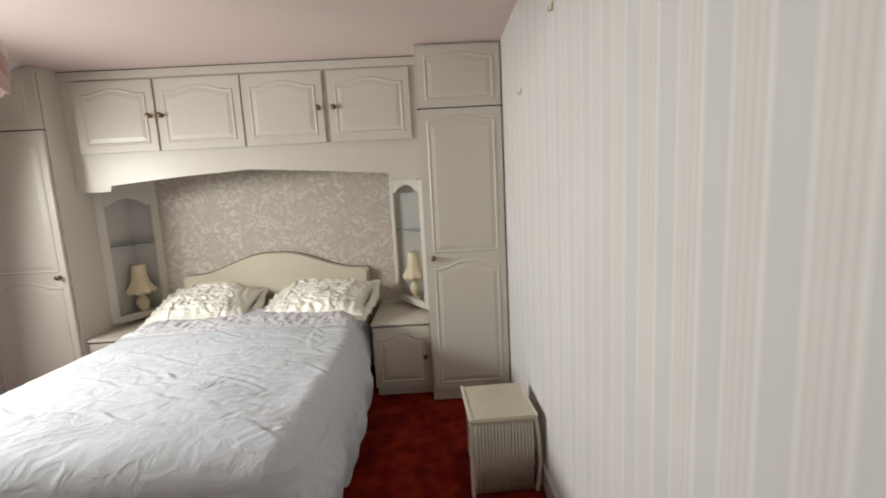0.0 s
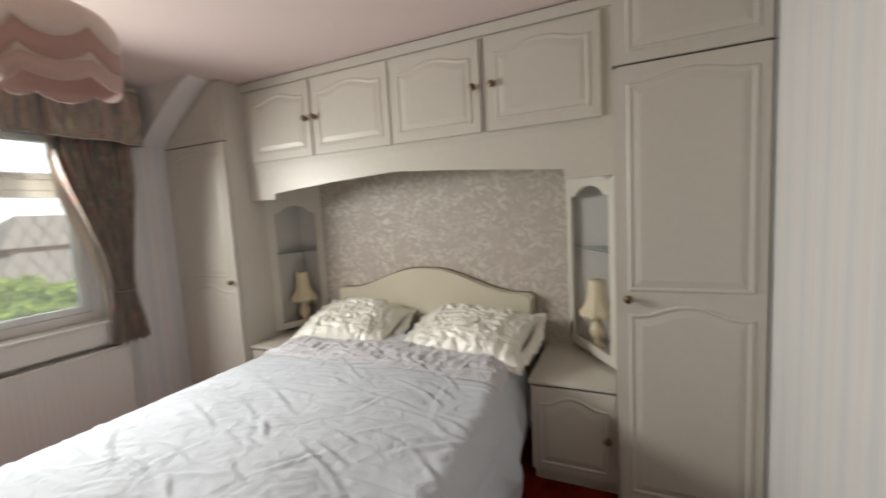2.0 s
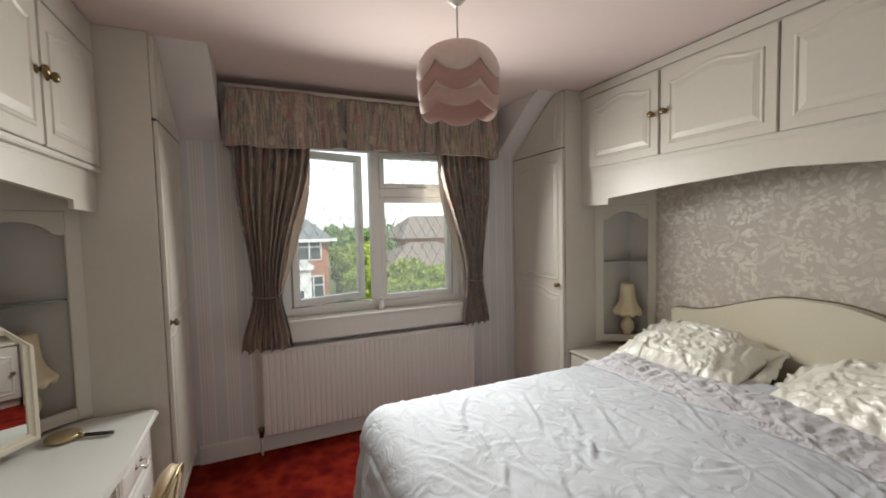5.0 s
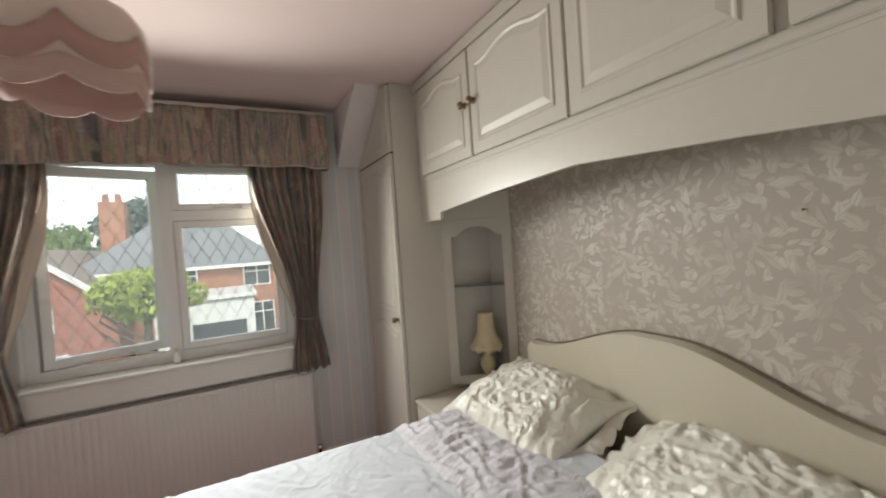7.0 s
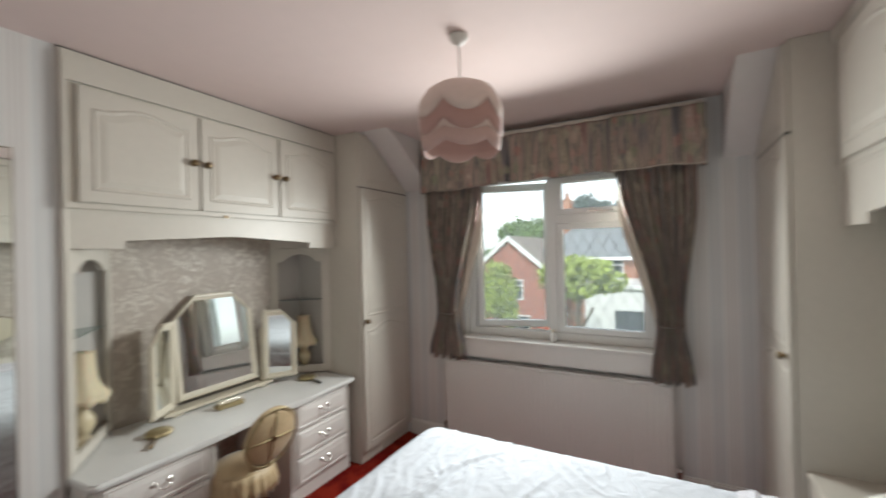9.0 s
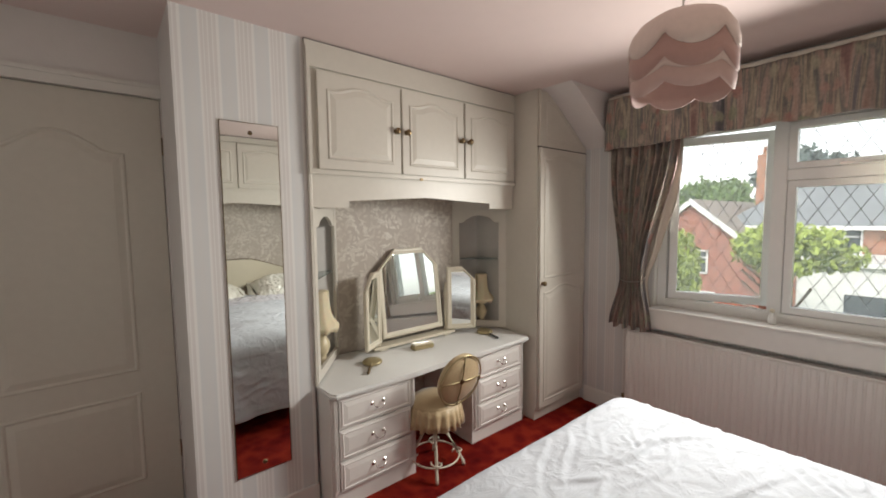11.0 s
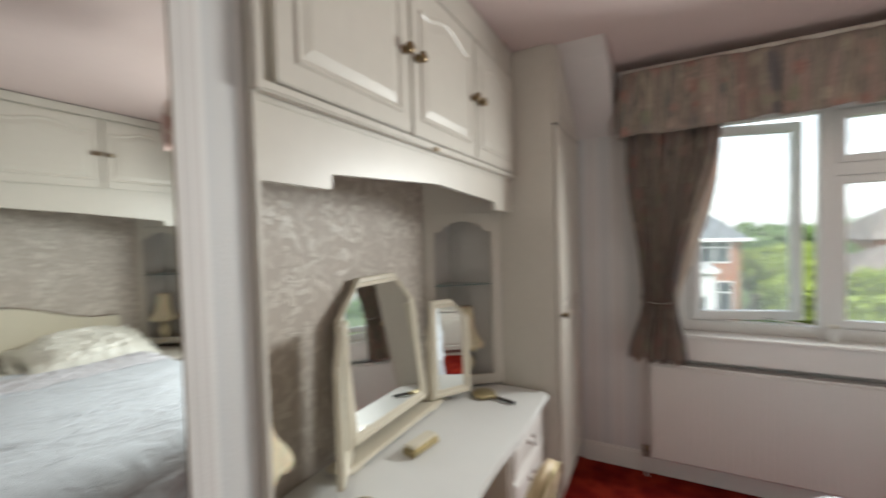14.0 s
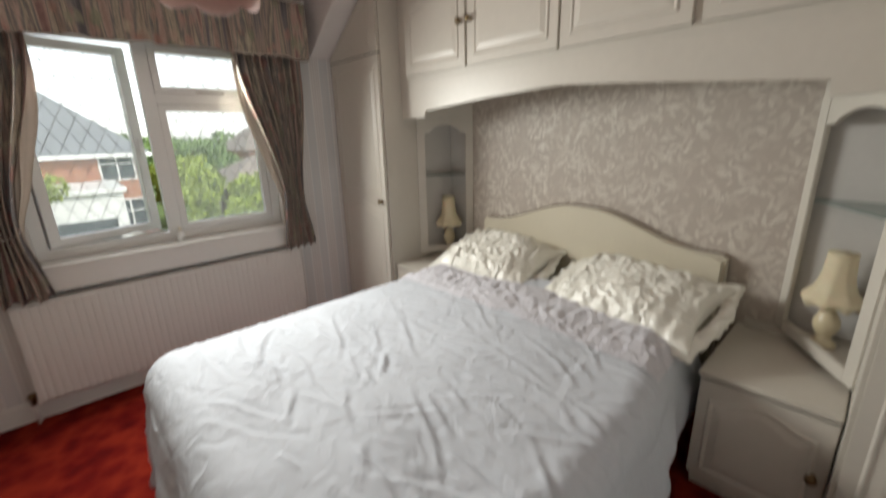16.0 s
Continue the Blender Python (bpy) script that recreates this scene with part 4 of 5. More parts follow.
hand_mirror("hand_mirror", "gilt round hand mirror with dark ornate handle", "hand mirror", pose(-1.315, 0.060, 0.620, 0, 0, 53), DARKB)
hand_mirror("hair_brush", "gilt oval hair brush with dark handle", "brush", pose(-2.262, 0.05, 0.620, 0, 0, 76), BLACKP)
tray = thing("trinket_box", "small gilt oblong trinket box", "box", pose(-1.705, 0.026, 0.6185, 0, 0, -8), "dressing table set")
part("body", boxes((-0.075, 0.075, -0.03, 0.03, 0, 0.028), bevel=0.006), GOLD, tray)
part("lid", boxes((-0.070, 0.070, -0.026, 0.026, 0.028, 0.040), bevel=0.005), IVORY, tray, "ivory enamel lid")

# vanity stool
st = thing("vanity_stool", "cream wrought-iron vanity stool with a straw satin seat and oval back", "stool", pose(-1.575, 0.315, 0, 0, 0, 10))
part("seat", lathe([(0.0, 0.36), (0.13, 0.36), (0.150, 0.38), (0.150, 0.405), (0.13, 0.43), (0.07, 0.445), (0.0, 0.448)], 40), STRAW, st, smooth=True)
fr = lathe([(0.151, 0.405), (0.158, 0.37), (0.164, 0.33), (0.168, 0.292)], 160, lambda a, k: (1 + 0.022 * k * math.sin(a * 24 + 2 * math.sin(3 * a)), 0.006 * math.sin(a * 17)))
part("frill", fr, STRAW, st, "gathered satin skirt", smooth=True)
bk = lathe([(0.0, -0.025), (0.115, -0.025), (0.135, -0.008), (0.135, 0.010), (0.115, 0.024), (0.0, 0.030)], 40)
back_m = pose(-0.015, 0.172, 0.575, 74, 0, -14) @ Matrix.Diagonal((1.02, 1.15, 1, 1))
part("backrest", bk, STRAW, st, "straw satin oval back pad", True, back_m)
ring = [(0.136 * math.cos(2 * math.pi * k / 40), 0.136 * math.sin(2 * math.pi * k / 40), -0.020) for k in range(41)]
part("back_hoop", tube(ring, 0.0045), GOLD, st, "dull gilt wire hoop", True, back_m)
for q in ([(-0.136, 0, -0.022), (-0.06, 0, -0.030), (0.06, 0, -0.030), (0.136, 0, -0.022)], [(0, -0.136, -0.022), (0, -0.06, -0.031), (0, 0.06, -0.031), (0, 0.136, -0.022)]):
    part("back_wire", tube(q, 0.0035), GOLD, st, smooth=True, at=back_m)
part("back_boss", lathe([(0.0, 0), (0.014, 0), (0.014, 0.006), (0.0, 0.010)], 12), DARKB, st, at=back_m @ pose(0, 0, -0.030, 180))
for k in range(4):
    a = radians(45 + 90 * k)
    c, s = math.cos(a), math.sin(a)
    part("leg", tube([(c * 0.05, s * 0.05, 0.365), (c * 0.045, s * 0.045, 0.29), (c * 0.075, s * 0.075, 0.20), (c * 0.13, s * 0.13, 0.10), (c * 0.165, s * 0.165, 0.03), (c * 0.172, s * 0.172, 0.004)], 0.009), IVORY, st, smooth=True)
    sc = [(c * (0.13 - 0.028 * math.cos(t)) * (1 - 0.0 * t) - s * 0.03 * math.sin(t), s * (0.13 - 0.028 * math.cos(t)) + c * 0.03 * math.sin(t), 0.085 + 0.004 * t) for t in [x * 0.55 for x in range(10)]]
    part("scroll", tube(sc, 0.0045, 6), IVORY, st, smooth=True)
hoop = [(0.142 * math.cos(2 * math.pi * k / 40), 0.142 * math.sin(2 * math.pi * k / 40), 0.078) for k in range(41)]
part("stretcher_hoop", tube(hoop, 0.005), IVORY, st, smooth=True)

# ---- long wall mirror
lm = thing("wall_mirror", "tall narrow unframed wall mirror on striped paper", "mirror", pose(-0.673, YM, 0.283))
bm = loops(bmesh.new(), [[(-0.122, 0.0, 0), (0.122, 0.0, 0), (0.122, 0.0, 1.618), (-0.122, 0.0, 1.618)], [(-0.122, 0.004, 0), (0.122, 0.004, 0), (0.122, 0.004, 1.618), (-0.122, 0.004, 1.618)],
                         [(-0.121, 0.006, 0.001), (0.121, 0.006, 0.001), (0.121, 0.006, 1.617), (-0.121, 0.006, 1.617)]])
part("mirror_glass", bm, MIRROR, lm, "silvered mirror glass")
part("edge", boxes((-0.124, -0.122, 0, 0.007, -0.001, 1.619), (0.122, 0.124, 0, 0.007, -0.001, 1.619), (-0.124, 0.124, 0, 0.007, 1.618, 1.620), (-0.124, 0.124, 0, 0.007, -0.002, 0.0)), DARKB, lm, "dark mirror edge")
part("screw", lathe([(0.0, 0), (0.010, 0), (0.010, 0.003), (0.005, 0.007), (0.0, 0.007)], 12), DARKB, lm, "dark screw cap", at=pose(0.0, 0.0062, 1.575, -90))
part("screw", lathe([(0.0, 0), (0.010, 0), (0.010, 0.003), (0.005, 0.007), (0.0, 0.007)], 12), DARKB, lm, at=pose(0.0, 0.0062, 0.042, -90))

# ---- room door, closed
dr = thing("door_1", "cream panelled bedroom door, shut", "door", pose(0.383, YD - 0.045, 0.006, 0, 0, 180), kind="structure")
leaf = part("leaf", box(bmesh.new(), 0, 0.768, -0.038, 0, 0, 2.045, bevel=0.002), PAINT, dr)
part("panel", raised_panel(0.768, 1.417, 0.16, 0.09, 0, 0.598), PAINT, leaf, at=pose(0, -0.038, 0))
part("panel", raised_panel(0.768, 0.734, 0.16, 0.0, 0, 0.05), PAINT, leaf, at=pose(0, -0.038, 0))
for z in (0.26, 1.78):
    part("hinge", boxes((0.766, 0.776, -0.050, -0.036, z, z + 0.085)), DARKB, dr, "dark metal butt hinge")
hd = part("handle_plate", boxes((0.045, 0.085, -0.044, -0.038, 0.93, 1.08), bevel=0.003), BRASS, dr, "brass lever handle plate")
part("lever", tube([(0.065, -0.04, 1.03), (0.065, -0.085, 1.03), (0.085, -0.092, 1.03), (0.14, -0.092, 1.025), (0.17, -0.092, 1.022)], 0.009), BRASS, hd, smooth=True)
solid("door_frame", boxes((-0.411, -0.388, YD - 0.1, YD + 0.012, 0, 2.062), (0.385, 0.44, YD - 0.02, YD + 0.016, 0, 2.115), (-0.411, 0.385, YD - 0.02, YD + 0.016, 2.055, 2.115), (-0.411, 0.385, YD + 0.0161, YD + 0.022, 2.095, 2.112)), GLOSS, "white gloss door architrave", "door frame", "structure")

# ---- linen box by the wall
lb = thing("linen_box", "worn white slatted linen box with a board lid", "box", pose(0.262, 1.905, 0, 0, 0, 3))
part("carcass", boxes((-0.135, 0.135, -0.150, 0.160, 0.02, 0.355)), HEAT, lb)
part("lid", box(bmesh.new(), -0.158, 0.158, -0.172, 0.170, 0.358, 0.384, bevel=0.006), HEATT, lb, "weathered board lid")
part("lid_rim", boxes((-0.160, -0.146, -0.174, 0.172, 0.380, 0.388)), HEAT, lb)
part("lid_rim", boxes((0.146, 0.160, -0.174, 0.172, 0.380, 0.388)), HEAT, lb)
for sx in (-0.152, 0.152):
    bow = [(sx * (1 + 0.10 * math.sin(math.pi * k / 8)) if sx > 0 else sx, 0.0 + 0.358 * k / 8) for k in range(9)]
    part("side_frame", prism([(x - 0.009, z) for x, z in bow] + [(x + 0.009, z) for x, z in reversed(bow)], -0.168, -0.150), HEAT, lb)
for k in range(18):
    x = -0.131 + 0.262 * k / 17
    part("slat", lathe([(0.0, 0.02), (0.0062, 0.02), (0.0062, 0.356), (0.0, 0.356)], 8), HEAT, lb, smooth=True, at=pose(x, -0.166, 0))

# ---- hooks on the east wall
for y, z in ((2.10, 1.895), (1.55, 2.055)):
    hk = thing("picture_hook", "small brass picture hook on the striped wall", "hook", pose(XE, y, z), "picture hooks")
    part("plate", boxes((-0.004, 0, -0.006, 0.006, -0.012, 0.016)), BRASS, hk)
    part("hook", tube([(-0.004, 0, -0.010), (-0.014, 0, -0.014), (-0.018, 0, -0.004), (-0.016, 0, 0.002)], 0.0025), BRASS, hk, smooth=True)

nl = thing("nail", "small dark nail in the floral wallpaper over the bed", "nail", pose(-0.843, YN, 1.456))
part("shank", lathe([(0.0, -0.01), (0.0018, -0.01), (0.0018, 0.005), (0.0, 0.005)], 8), DARKB, nl, at=pose(0, 0, 0, 90))
part("head", lathe([(0.0, 0.005), (0.004, 0.005), (0.0036, 0.007), (0.0, 0.0074)], 12), DARKB, nl, at=pose(0, 0, 0, 90))

# ---- window
XF = XW - 0.05   # inner face of the frame


def bars(x0, x1, y0, y1, z0, z1, t):
    """Four rails round a rectangle in the window's plane."""
    return boxes((x0, x1, y0, y0 + t, z0, z1), (x0, x1, y1 - t, y1, z0, z1), (x0, x1, y0 + t, y1 - t, z0, z0 + t), (x0, x1, y0 + t, y1 - t, z1 - t, z1), bevel=0.003)


def lattice(w, h, step_y=0.082, step_z=0.142):
    """Diamond lead cames clipped to a pane w by h."""
    bm = bmesh.new()
    s = step_z / step_y
    r = 0.0016
    for sign in (1, -1):
        lo, hi = (-h, s * w) if sign > 0 else (0, h + s * w)
        k = lo
        while k < hi:
            pts = []
            for y in (0, w):
                z = s * y - k if sign > 0 else k - s * y
                if 0 <= z <= h:
                    pts.append((y, z))
            for z in (0, h):
                y = (z + k) / s if sign > 0 else (k - z) / s
                if 0 < y < w:
                    pts.append((y, z))
            if len(pts) >= 2 and (pts[0][0] - pts[1][0]) ** 2 + (pts[0][1] - pts[1][1]) ** 2 > 1e-4:
                tube([(0, *pts[0]), (0, *pts[1])], r, 4, bm)
            k += step_z
    return bm


def glazing(parent, y0, y1, z0, z1, x):
    p = part("pane", boxes((x - 0.003, x + 0.003, y0, y1, z0, z1)), GLASS, parent, "window glass with an added haze veil")
    p.visible_shadow = False
    part("leading", lattice(y1 - y0, z1 - z0), LEAD, p, "diamond lead lattice", at=pose(x, y0, z0))
    return p


win = thing("window_1", "white painted casement window with diamond leading, one side ajar", "window", pose(0, 0, 0), kind="structure")
part("outer_frame", bars(XF - 0.07, XF, WY0 + 0.012, WY1 - 0.012, 0.845, WZ1, 0.055), UPVC, win)
part("mullion", boxes((XF - 0.07, XF + 0.002, 1.525, 1.590, 0.90, WZ1 - 0.05), bevel=0.003), UPVC, win)
part("transom", boxes((XF - 0.07, XF + 0.001, 1.590, 2.163, 1.655, 1.715), bevel=0.003), UPVC, win)
sash = part("sash", bars(XF - 0.06, XF - 0.008, 1.592, 2.161, 0.902, 1.653, 0.038), UPVC, win)
glazing(sash, 1.628, 2.125, 0.94, 1.617, XF - 0.035)
top_s = part("top_sash", bars(XF - 0.06, XF + 0.006, 1.592, 2.161, 1.717, 1.972, 0.036), UPVC, win)
glazing(top_s, 1.627, 2.126, 1.752, 1.938, XF - 0.03)
part("stay", boxes((XF + 0.006, XF + 0.014, 1.80, 1.96, 1.722, 1.732)), CHROME, top_s, "metal casement stay")
# the side casement, hinged on its south edge and pushed outward
hinge = pose(XF - 0.035, 0.972, 0, 0, 0, 17)
cas = part("casement", bars(-0.027, 0.027, 0, 0.552, 0.902, 1.972, 0.048), UPVC, win, at=hinge)
p = part("pane", boxes((-0.003, 0.003, 0.046, 0.506, 0.948, 1.926)), GLASS, cas)
p.visible_shadow = False
part("leading", lattice(0.46, 0.978), LEAD, p, at=pose(0, 0.046, 0.948))
part("latch", boxes((0.027, 0.040, 0.522, 0.540, 1.36, 1.46), bevel=0.003), UPVC, cas)
part("peg_stay", tube([(XF - 0.01, 1.50, 0.907), (XF - 0.09, 1.36, 0.912), (XF - 0.15, 1.28, 0.915)], 0.005), CHROME, win, "metal peg stay", True)
bt = thing("small_bottle", "small clear pale bottle on the window sill", "bottle", pose(XW + 0.01, 1.565, 0.845))
part("body", lathe([(0.0, 0), (0.018, 0), (0.02, 0.01), (0.02, 0.045), (0.009, 0.058), (0.009, 0.068), (0.0, 0.068)], 16), UPVC, bt, smooth=True)
part("cap", lathe([(0.0, 0.068), (0.011, 0.068), (0.011, 0.085), (0.0, 0.087)], 14), IVORY, bt, smooth=True)


# ---- curtains
def cloth_uv(bm, rows, wide, high, shift=0.0):
    """Faces between rows of points, with the flat cloth's own metres as texture coordinates."""
    uv = bm.loops.layers.uv.new("UVMap")
    nv, nu = len(rows) - 1, len(rows[0]) - 1
    for j in range(nv):
        for i in range(nu):
            f = bm.faces.new((rows[j][i], rows[j][i + 1], rows[j + 1][i + 1], rows[j + 1][i]))
            for lp, (q, k) in zip(f.loops, ((i, j), (i + 1, j), (i + 1, j + 1), (i, j + 1))):
                lp[uv].uv = (shift + wide * q / nu, high * k / nv)


def hanging(y_edges, z0, z1, x, waves, depth, nu=150, nv=46, hem=0.0, seed=0):
    """A pleated cloth between two edges that depend on the height fraction v (1 at the top)."""
    bm = bmesh.new()
    rows = []
    for j in range(nv + 1):
        v = j / nv
        a, b, dep = y_edges(v)
        row = []
        for i in range(nu + 1):
            u = i / nu
            ph = 2 * math.pi * waves * u + 1.6 * noise.noise((u * 5 + seed, v * 1.2, 1))
            xx = x + depth * dep * (math.sin(ph) + 0.35 * math.sin(2.3 * ph + seed + v))
            yy = a + (b - a) * u + 0.006 * math.cos(ph)
            zz = z0 + (z1 - z0) * v + (hem * math.sin(ph * 0.5) * (1 - v) ** 2)
            row.append(bm.verts.new((xx, yy, zz)))
        rows.append(row)
    cloth_uv(bm, rows, 1.05, z1 - z0)
    return bm


def smooth_step(a, b, v):
    q = min(max((v - a) / (b - a), 0), 1)
    return q * q * (3 - 2 * q)


def left_edges(v):
    outer = 0.655 + 0.080 * smooth_step(0.85, 0.27, v) - 0.078 * smooth_step(0.27, 0.0, v)
    inner = 1.095 - 0.200 * smooth_step(0.98, 0.27, v) + 0.050 * smooth_step(0.27, 0.0, v)
    return outer, inner, 0.6 + 0.4 * v


def right_edges(v):
    inner = 1.990 + 0.205 * smooth_step(0.98, 0.27, v) - 0.035 * smooth_step(0.27, 0.0, v)
    outer = 2.410 - 0.075 * smooth_step(0.85, 0.27, v) + 0.045 * smooth_step(0.27, 0.0, v)
    return inner, outer, 0.6 + 0.4 * v


def curtain(label, edges, tie_y, seed):
    t = thing("curtain", label, "curtain", pose(0, 0, 0), "window curtains")
    c = part("cloth", hanging(edges, 0.69, 1.99, XW + 0.125, 9, 0.026, nu=220, seed=seed, hem=0.014), CURTAIN, t, smooth=True)
    md = c.modifiers.new("thickness", "SOLIDIFY")
    md.thickness = 0.003
    a, b, _ = edges(0.27)
    band = [(XW + 0.125 + 0.034 * math.cos(k * 0.4) * 1.0, (a + b) / 2 + (b - a) * 0.52 * math.sin(k * 0.4), 1.045 - 0.03 * math.cos(k * 0.4)) for k in range(17)]
    part("tie_back", tube(band, 0.005, 6), CURTAIN, t, smooth=True)
    bulge = lambda v: 0.055 * smooth_step(0.20, 0.45, v) * smooth_step(1.0, 0.6, v)
    wide = (lambda v: (edges(v)[0] + 0.1, edges(v)[1] + bulge(v), 0.8)) if seed < 3 else (lambda v: (edges(v)[0] - bulge(v), edges(v)[1] - 0.1, 0.8))
    part("lining", hanging(wide, 0.70, 1.98, XW + 0.088, 4, 0.010, nu=60, seed=seed + 3), LINING, t, "cream cotton lining", True)
    return t


curtain("faded floral cotton curtain tied back, beside the window", left_edges, 0.75, 2.0)
curtain("faded floral cotton curtain tied back at the far side", right_edges, 2.35, 5.0)

vl = thing("valance", "gathered floral valance in three sections over the window", "valance", pose(0, 0, 0))


def valance_cloth(path, z0, z1, gather, deep, sag, seed):
    """A gathered frill along plan points, hem at z0, with uneven pleats."""
    bm = bmesh.new()
    seg = [math.dist(a, b) for a, b in zip(path, path[1:])]
    whole = sum(seg)
    nu, nv = int(whole * 210), 16
    rows = []
    for j in range(nv + 1):
        v = j / nv
        row = []
        for i in range(nu + 1):
            s = d = whole * i / nu
            k = 0
            while k < len(seg) - 1 and d > seg[k]:
                d -= seg[k]
                k += 1
            (x0, y0), (x1, y1) = path[k], path[k + 1]
            q = min(d / seg[k], 1)
            ph = s * gather + 4.5 * noise.noise((s * 4.2 + seed, v * 0.5, 3))
            off = deep * (math.sin(ph) + 0.45 * math.sin(2.1 * ph + seed)) * (0.45 + 0.55 * (1 - v))
            off += 0.010 * noise.noise((s * 3, v * 2, seed))
            drop = sag * math.sin(math.pi * s / whole) * (1 - v) + 0.006 * math.sin(ph * 0.5 + 1) * (1 - v) ** 2
            x, y = x0 + (x1 - x0) * q + (y1 - y0) / seg[k] * off, y0 + (y1 - y0) * q - (x1 - x0) / seg[k] * off
            row.append(bm.verts.new((x, y, z0 - drop + (z1 - z0 + drop) * v)))
        rows.append(row)
    hem = [tuple(p.co) for p in rows[0]]
    cloth_uv(bm, rows, whole * 1.6, z1 - z0, seed * 0.7)
    return bm, hem


for path, hem_z, gather, deep, sag, seed in (
        ([(XW + 0.165, 1.10), (XW + 0.165, 2.01)], 1.938, 44, 0.015, -0.006, 1.0),
        ([(XW + 0.012, 0.635), (XW + 0.180, 0.635), (XW + 0.188, 1.135)], 1.932, 26, 0.012, 0.008, 4.0),
        ([(XW + 0.188, 1.975), (XW + 0.180, 2.455), (XW + 0.012, 2.455)], 1.943, 26, 0.012, 0.008, 7.0)):
    vc, hemline = valance_cloth(path, hem_z, 2.262, gather, deep, sag, seed)
    c = part("cloth", vc, CURTAIN, vl, smooth=True)
    md = c.modifiers.new("thickness", "SOLIDIFY")
    md.thickness = 0.003
    part("fringe", tube([(x, y, z + 0.002) for x, y, z in hemline[::2]], 0.003, 5), LINING, vl, "pale hem braid", True)
part("board", boxes((XW + 0.002, XW + 0.150, 0.645, 2.445, 2.240, 2.258)), PAINT, vl)
part("track", boxes((XW + 0.146, XW + 0.166, 0.645, 2.445, 2.262, 2.282), bevel=0.003), PAINT, vl, "cream curtain track")

# ---- radiator
rad = thing("radiator", "white enamelled fluted panel radiator under the window", "radiator", pose(0, 0, 0))
prof = []
nfl = 44
for k in range(nfl):
    y0 = 0.775 + 1.49 * k / nfl
    d = 1.49 / nfl
    prof += [(y0, 0.0), (y0 + d * 0.55, 0.0), (y0 + d * 0.68, -0.0035), (y0 + d * 0.87, -0.0035)]
prof.append((2.265, 0.0))
bm = bmesh.new()
xs = XW + 0.095
rows = []
for z, off in ((0.125, -0.01), (0.135, 0.0), (0.655, 0.0), (0.667, -0.012)):
    rows.append([bm.verts.new((xs + off + (dx if 0.13 < z < 0.66 else 0), y, z)) for y, dx in prof])
for a, b in zip(rows, rows[1:]):
    for i in range(len(prof) - 1):
        bm.faces.new((a[i], a[i + 1], b[i + 1], b[i]))
part("front_panel", bm, RADW, rad)
part("back_panel", boxes((XW + 0.025, xs - 0.013, 0.776, 2.264, 0.125, 0.660)), RADW, rad)
part("end_cap", boxes((XW + 0.025, xs, 0.766, 0.776, 0.12, 0.668), bevel=0.003), RADW, rad)
part("end_cap", boxes((XW + 0.025, xs, 2.264, 2.274, 0.12, 0.668), bevel=0.003), RADW, rad)
part("top_grille", boxes((XW + 0.025, xs - 0.010, 0.776, 2.264, 0.664, 0.672)), RADW, rad)
for y in (0.745, 2.295):
    v = part("valve", lathe([(0.0, 0), (0.013, 0), (0.013, 0.03), (0.018, 0.032), (0.018, 0.06), (0.0, 0.064)], 14), DARKB if y < 1 else CHROME, rad, "radiator valve", True, pose(XW + 0.055, y, 0.115))
    part("pipe", tube([(XW + 0.055, y, 0.0), (XW + 0.055, y, 0.12)], 0.008), RADW, rad, smooth=True)
    part("tail", tube([(XW + 0.055, y, 0.145), (XW + 0.055, y + (0.03 if y < 1 else -0.03), 0.145)], 0.007), CHROME, rad, smooth=True)

# ---- pendant lamp
pl = thing("pendant_lamp", "pink scalloped fabric pendant lampshade hanging from the ceiling", "ceiling lamp", pose(-1.70, 1.55, 0))
part("ceiling_rose", lathe([(0.0, 2.339), (0.038, 2.339), (0.038, 2.326), (0.026, 2.312), (0.010, 2.300), (0.0, 2.298)], 24), GLOSS, pl, smooth=True)
part("cord", tube([(0, 0, 2.297), (0, 0, 2.14)], 0.004), GLOSS, pl, smooth=True)
part("lampholder", lathe([(0.0, 2.15), (0.018, 2.15), (0.022, 2.11), (0.018, 2.07), (0.0, 2.07)], 14), GLOSS, pl, smooth=True)


def tier(name, prof, material, lobes, lift, phase, power=0.7):
    k0 = len(prof)
    wob = lambda a, k: (1 + 0.012 * abs(math.cos(lobes * a / 2 + phase)), lift * (1 - abs(math.sin(lobes * a / 2 + phase)) ** power) * (k / (k0 - 1)) ** 3)
    bm = bmesh.new()
    seg = 96
    rings = []
    for k, (r, z) in enumerate(prof):
        ring = []
        for i in range(seg):
            a = 2 * math.pi * i / seg
            q, dz = wob(a, k)
            ring.append((r * q * math.cos(a), r * q * math.sin(a), z + dz))
        rings.append(ring)
    loops(bm, rings, cap=False)
    ob = part(name, bm, material, pl, smooth=True)
    md = ob.modifiers.new("thickness", "SOLIDIFY")
    md.thickness = 0.003
    return ob


tier("lower_tier", [(0.146, 2.02), (0.154, 1.96), (0.157, 1.91), (0.152, 1.868)], PINK4, 6, 0.030, -0.157)
tier("light_tier", [(0.150, 2.05), (0.157, 2.00), (0.1595, 1.95), (0.159, 1.924)], PINK3, 6, 0.022, -0.157)
tier("dark_tier", [(0.151, 2.08), (0.160, 2.03), (0.162, 1.975), (0.1615, 1.924)], PINK2, 6, 0.050, -0.157)
tier("upper_tier", [(0.066, 2.136), (0.100, 2.132), (0.132, 2.112), (0.153, 2.078), (0.163, 2.035), (0.1645, 1.992)], PINK1, 6, 0.056, -0.157)

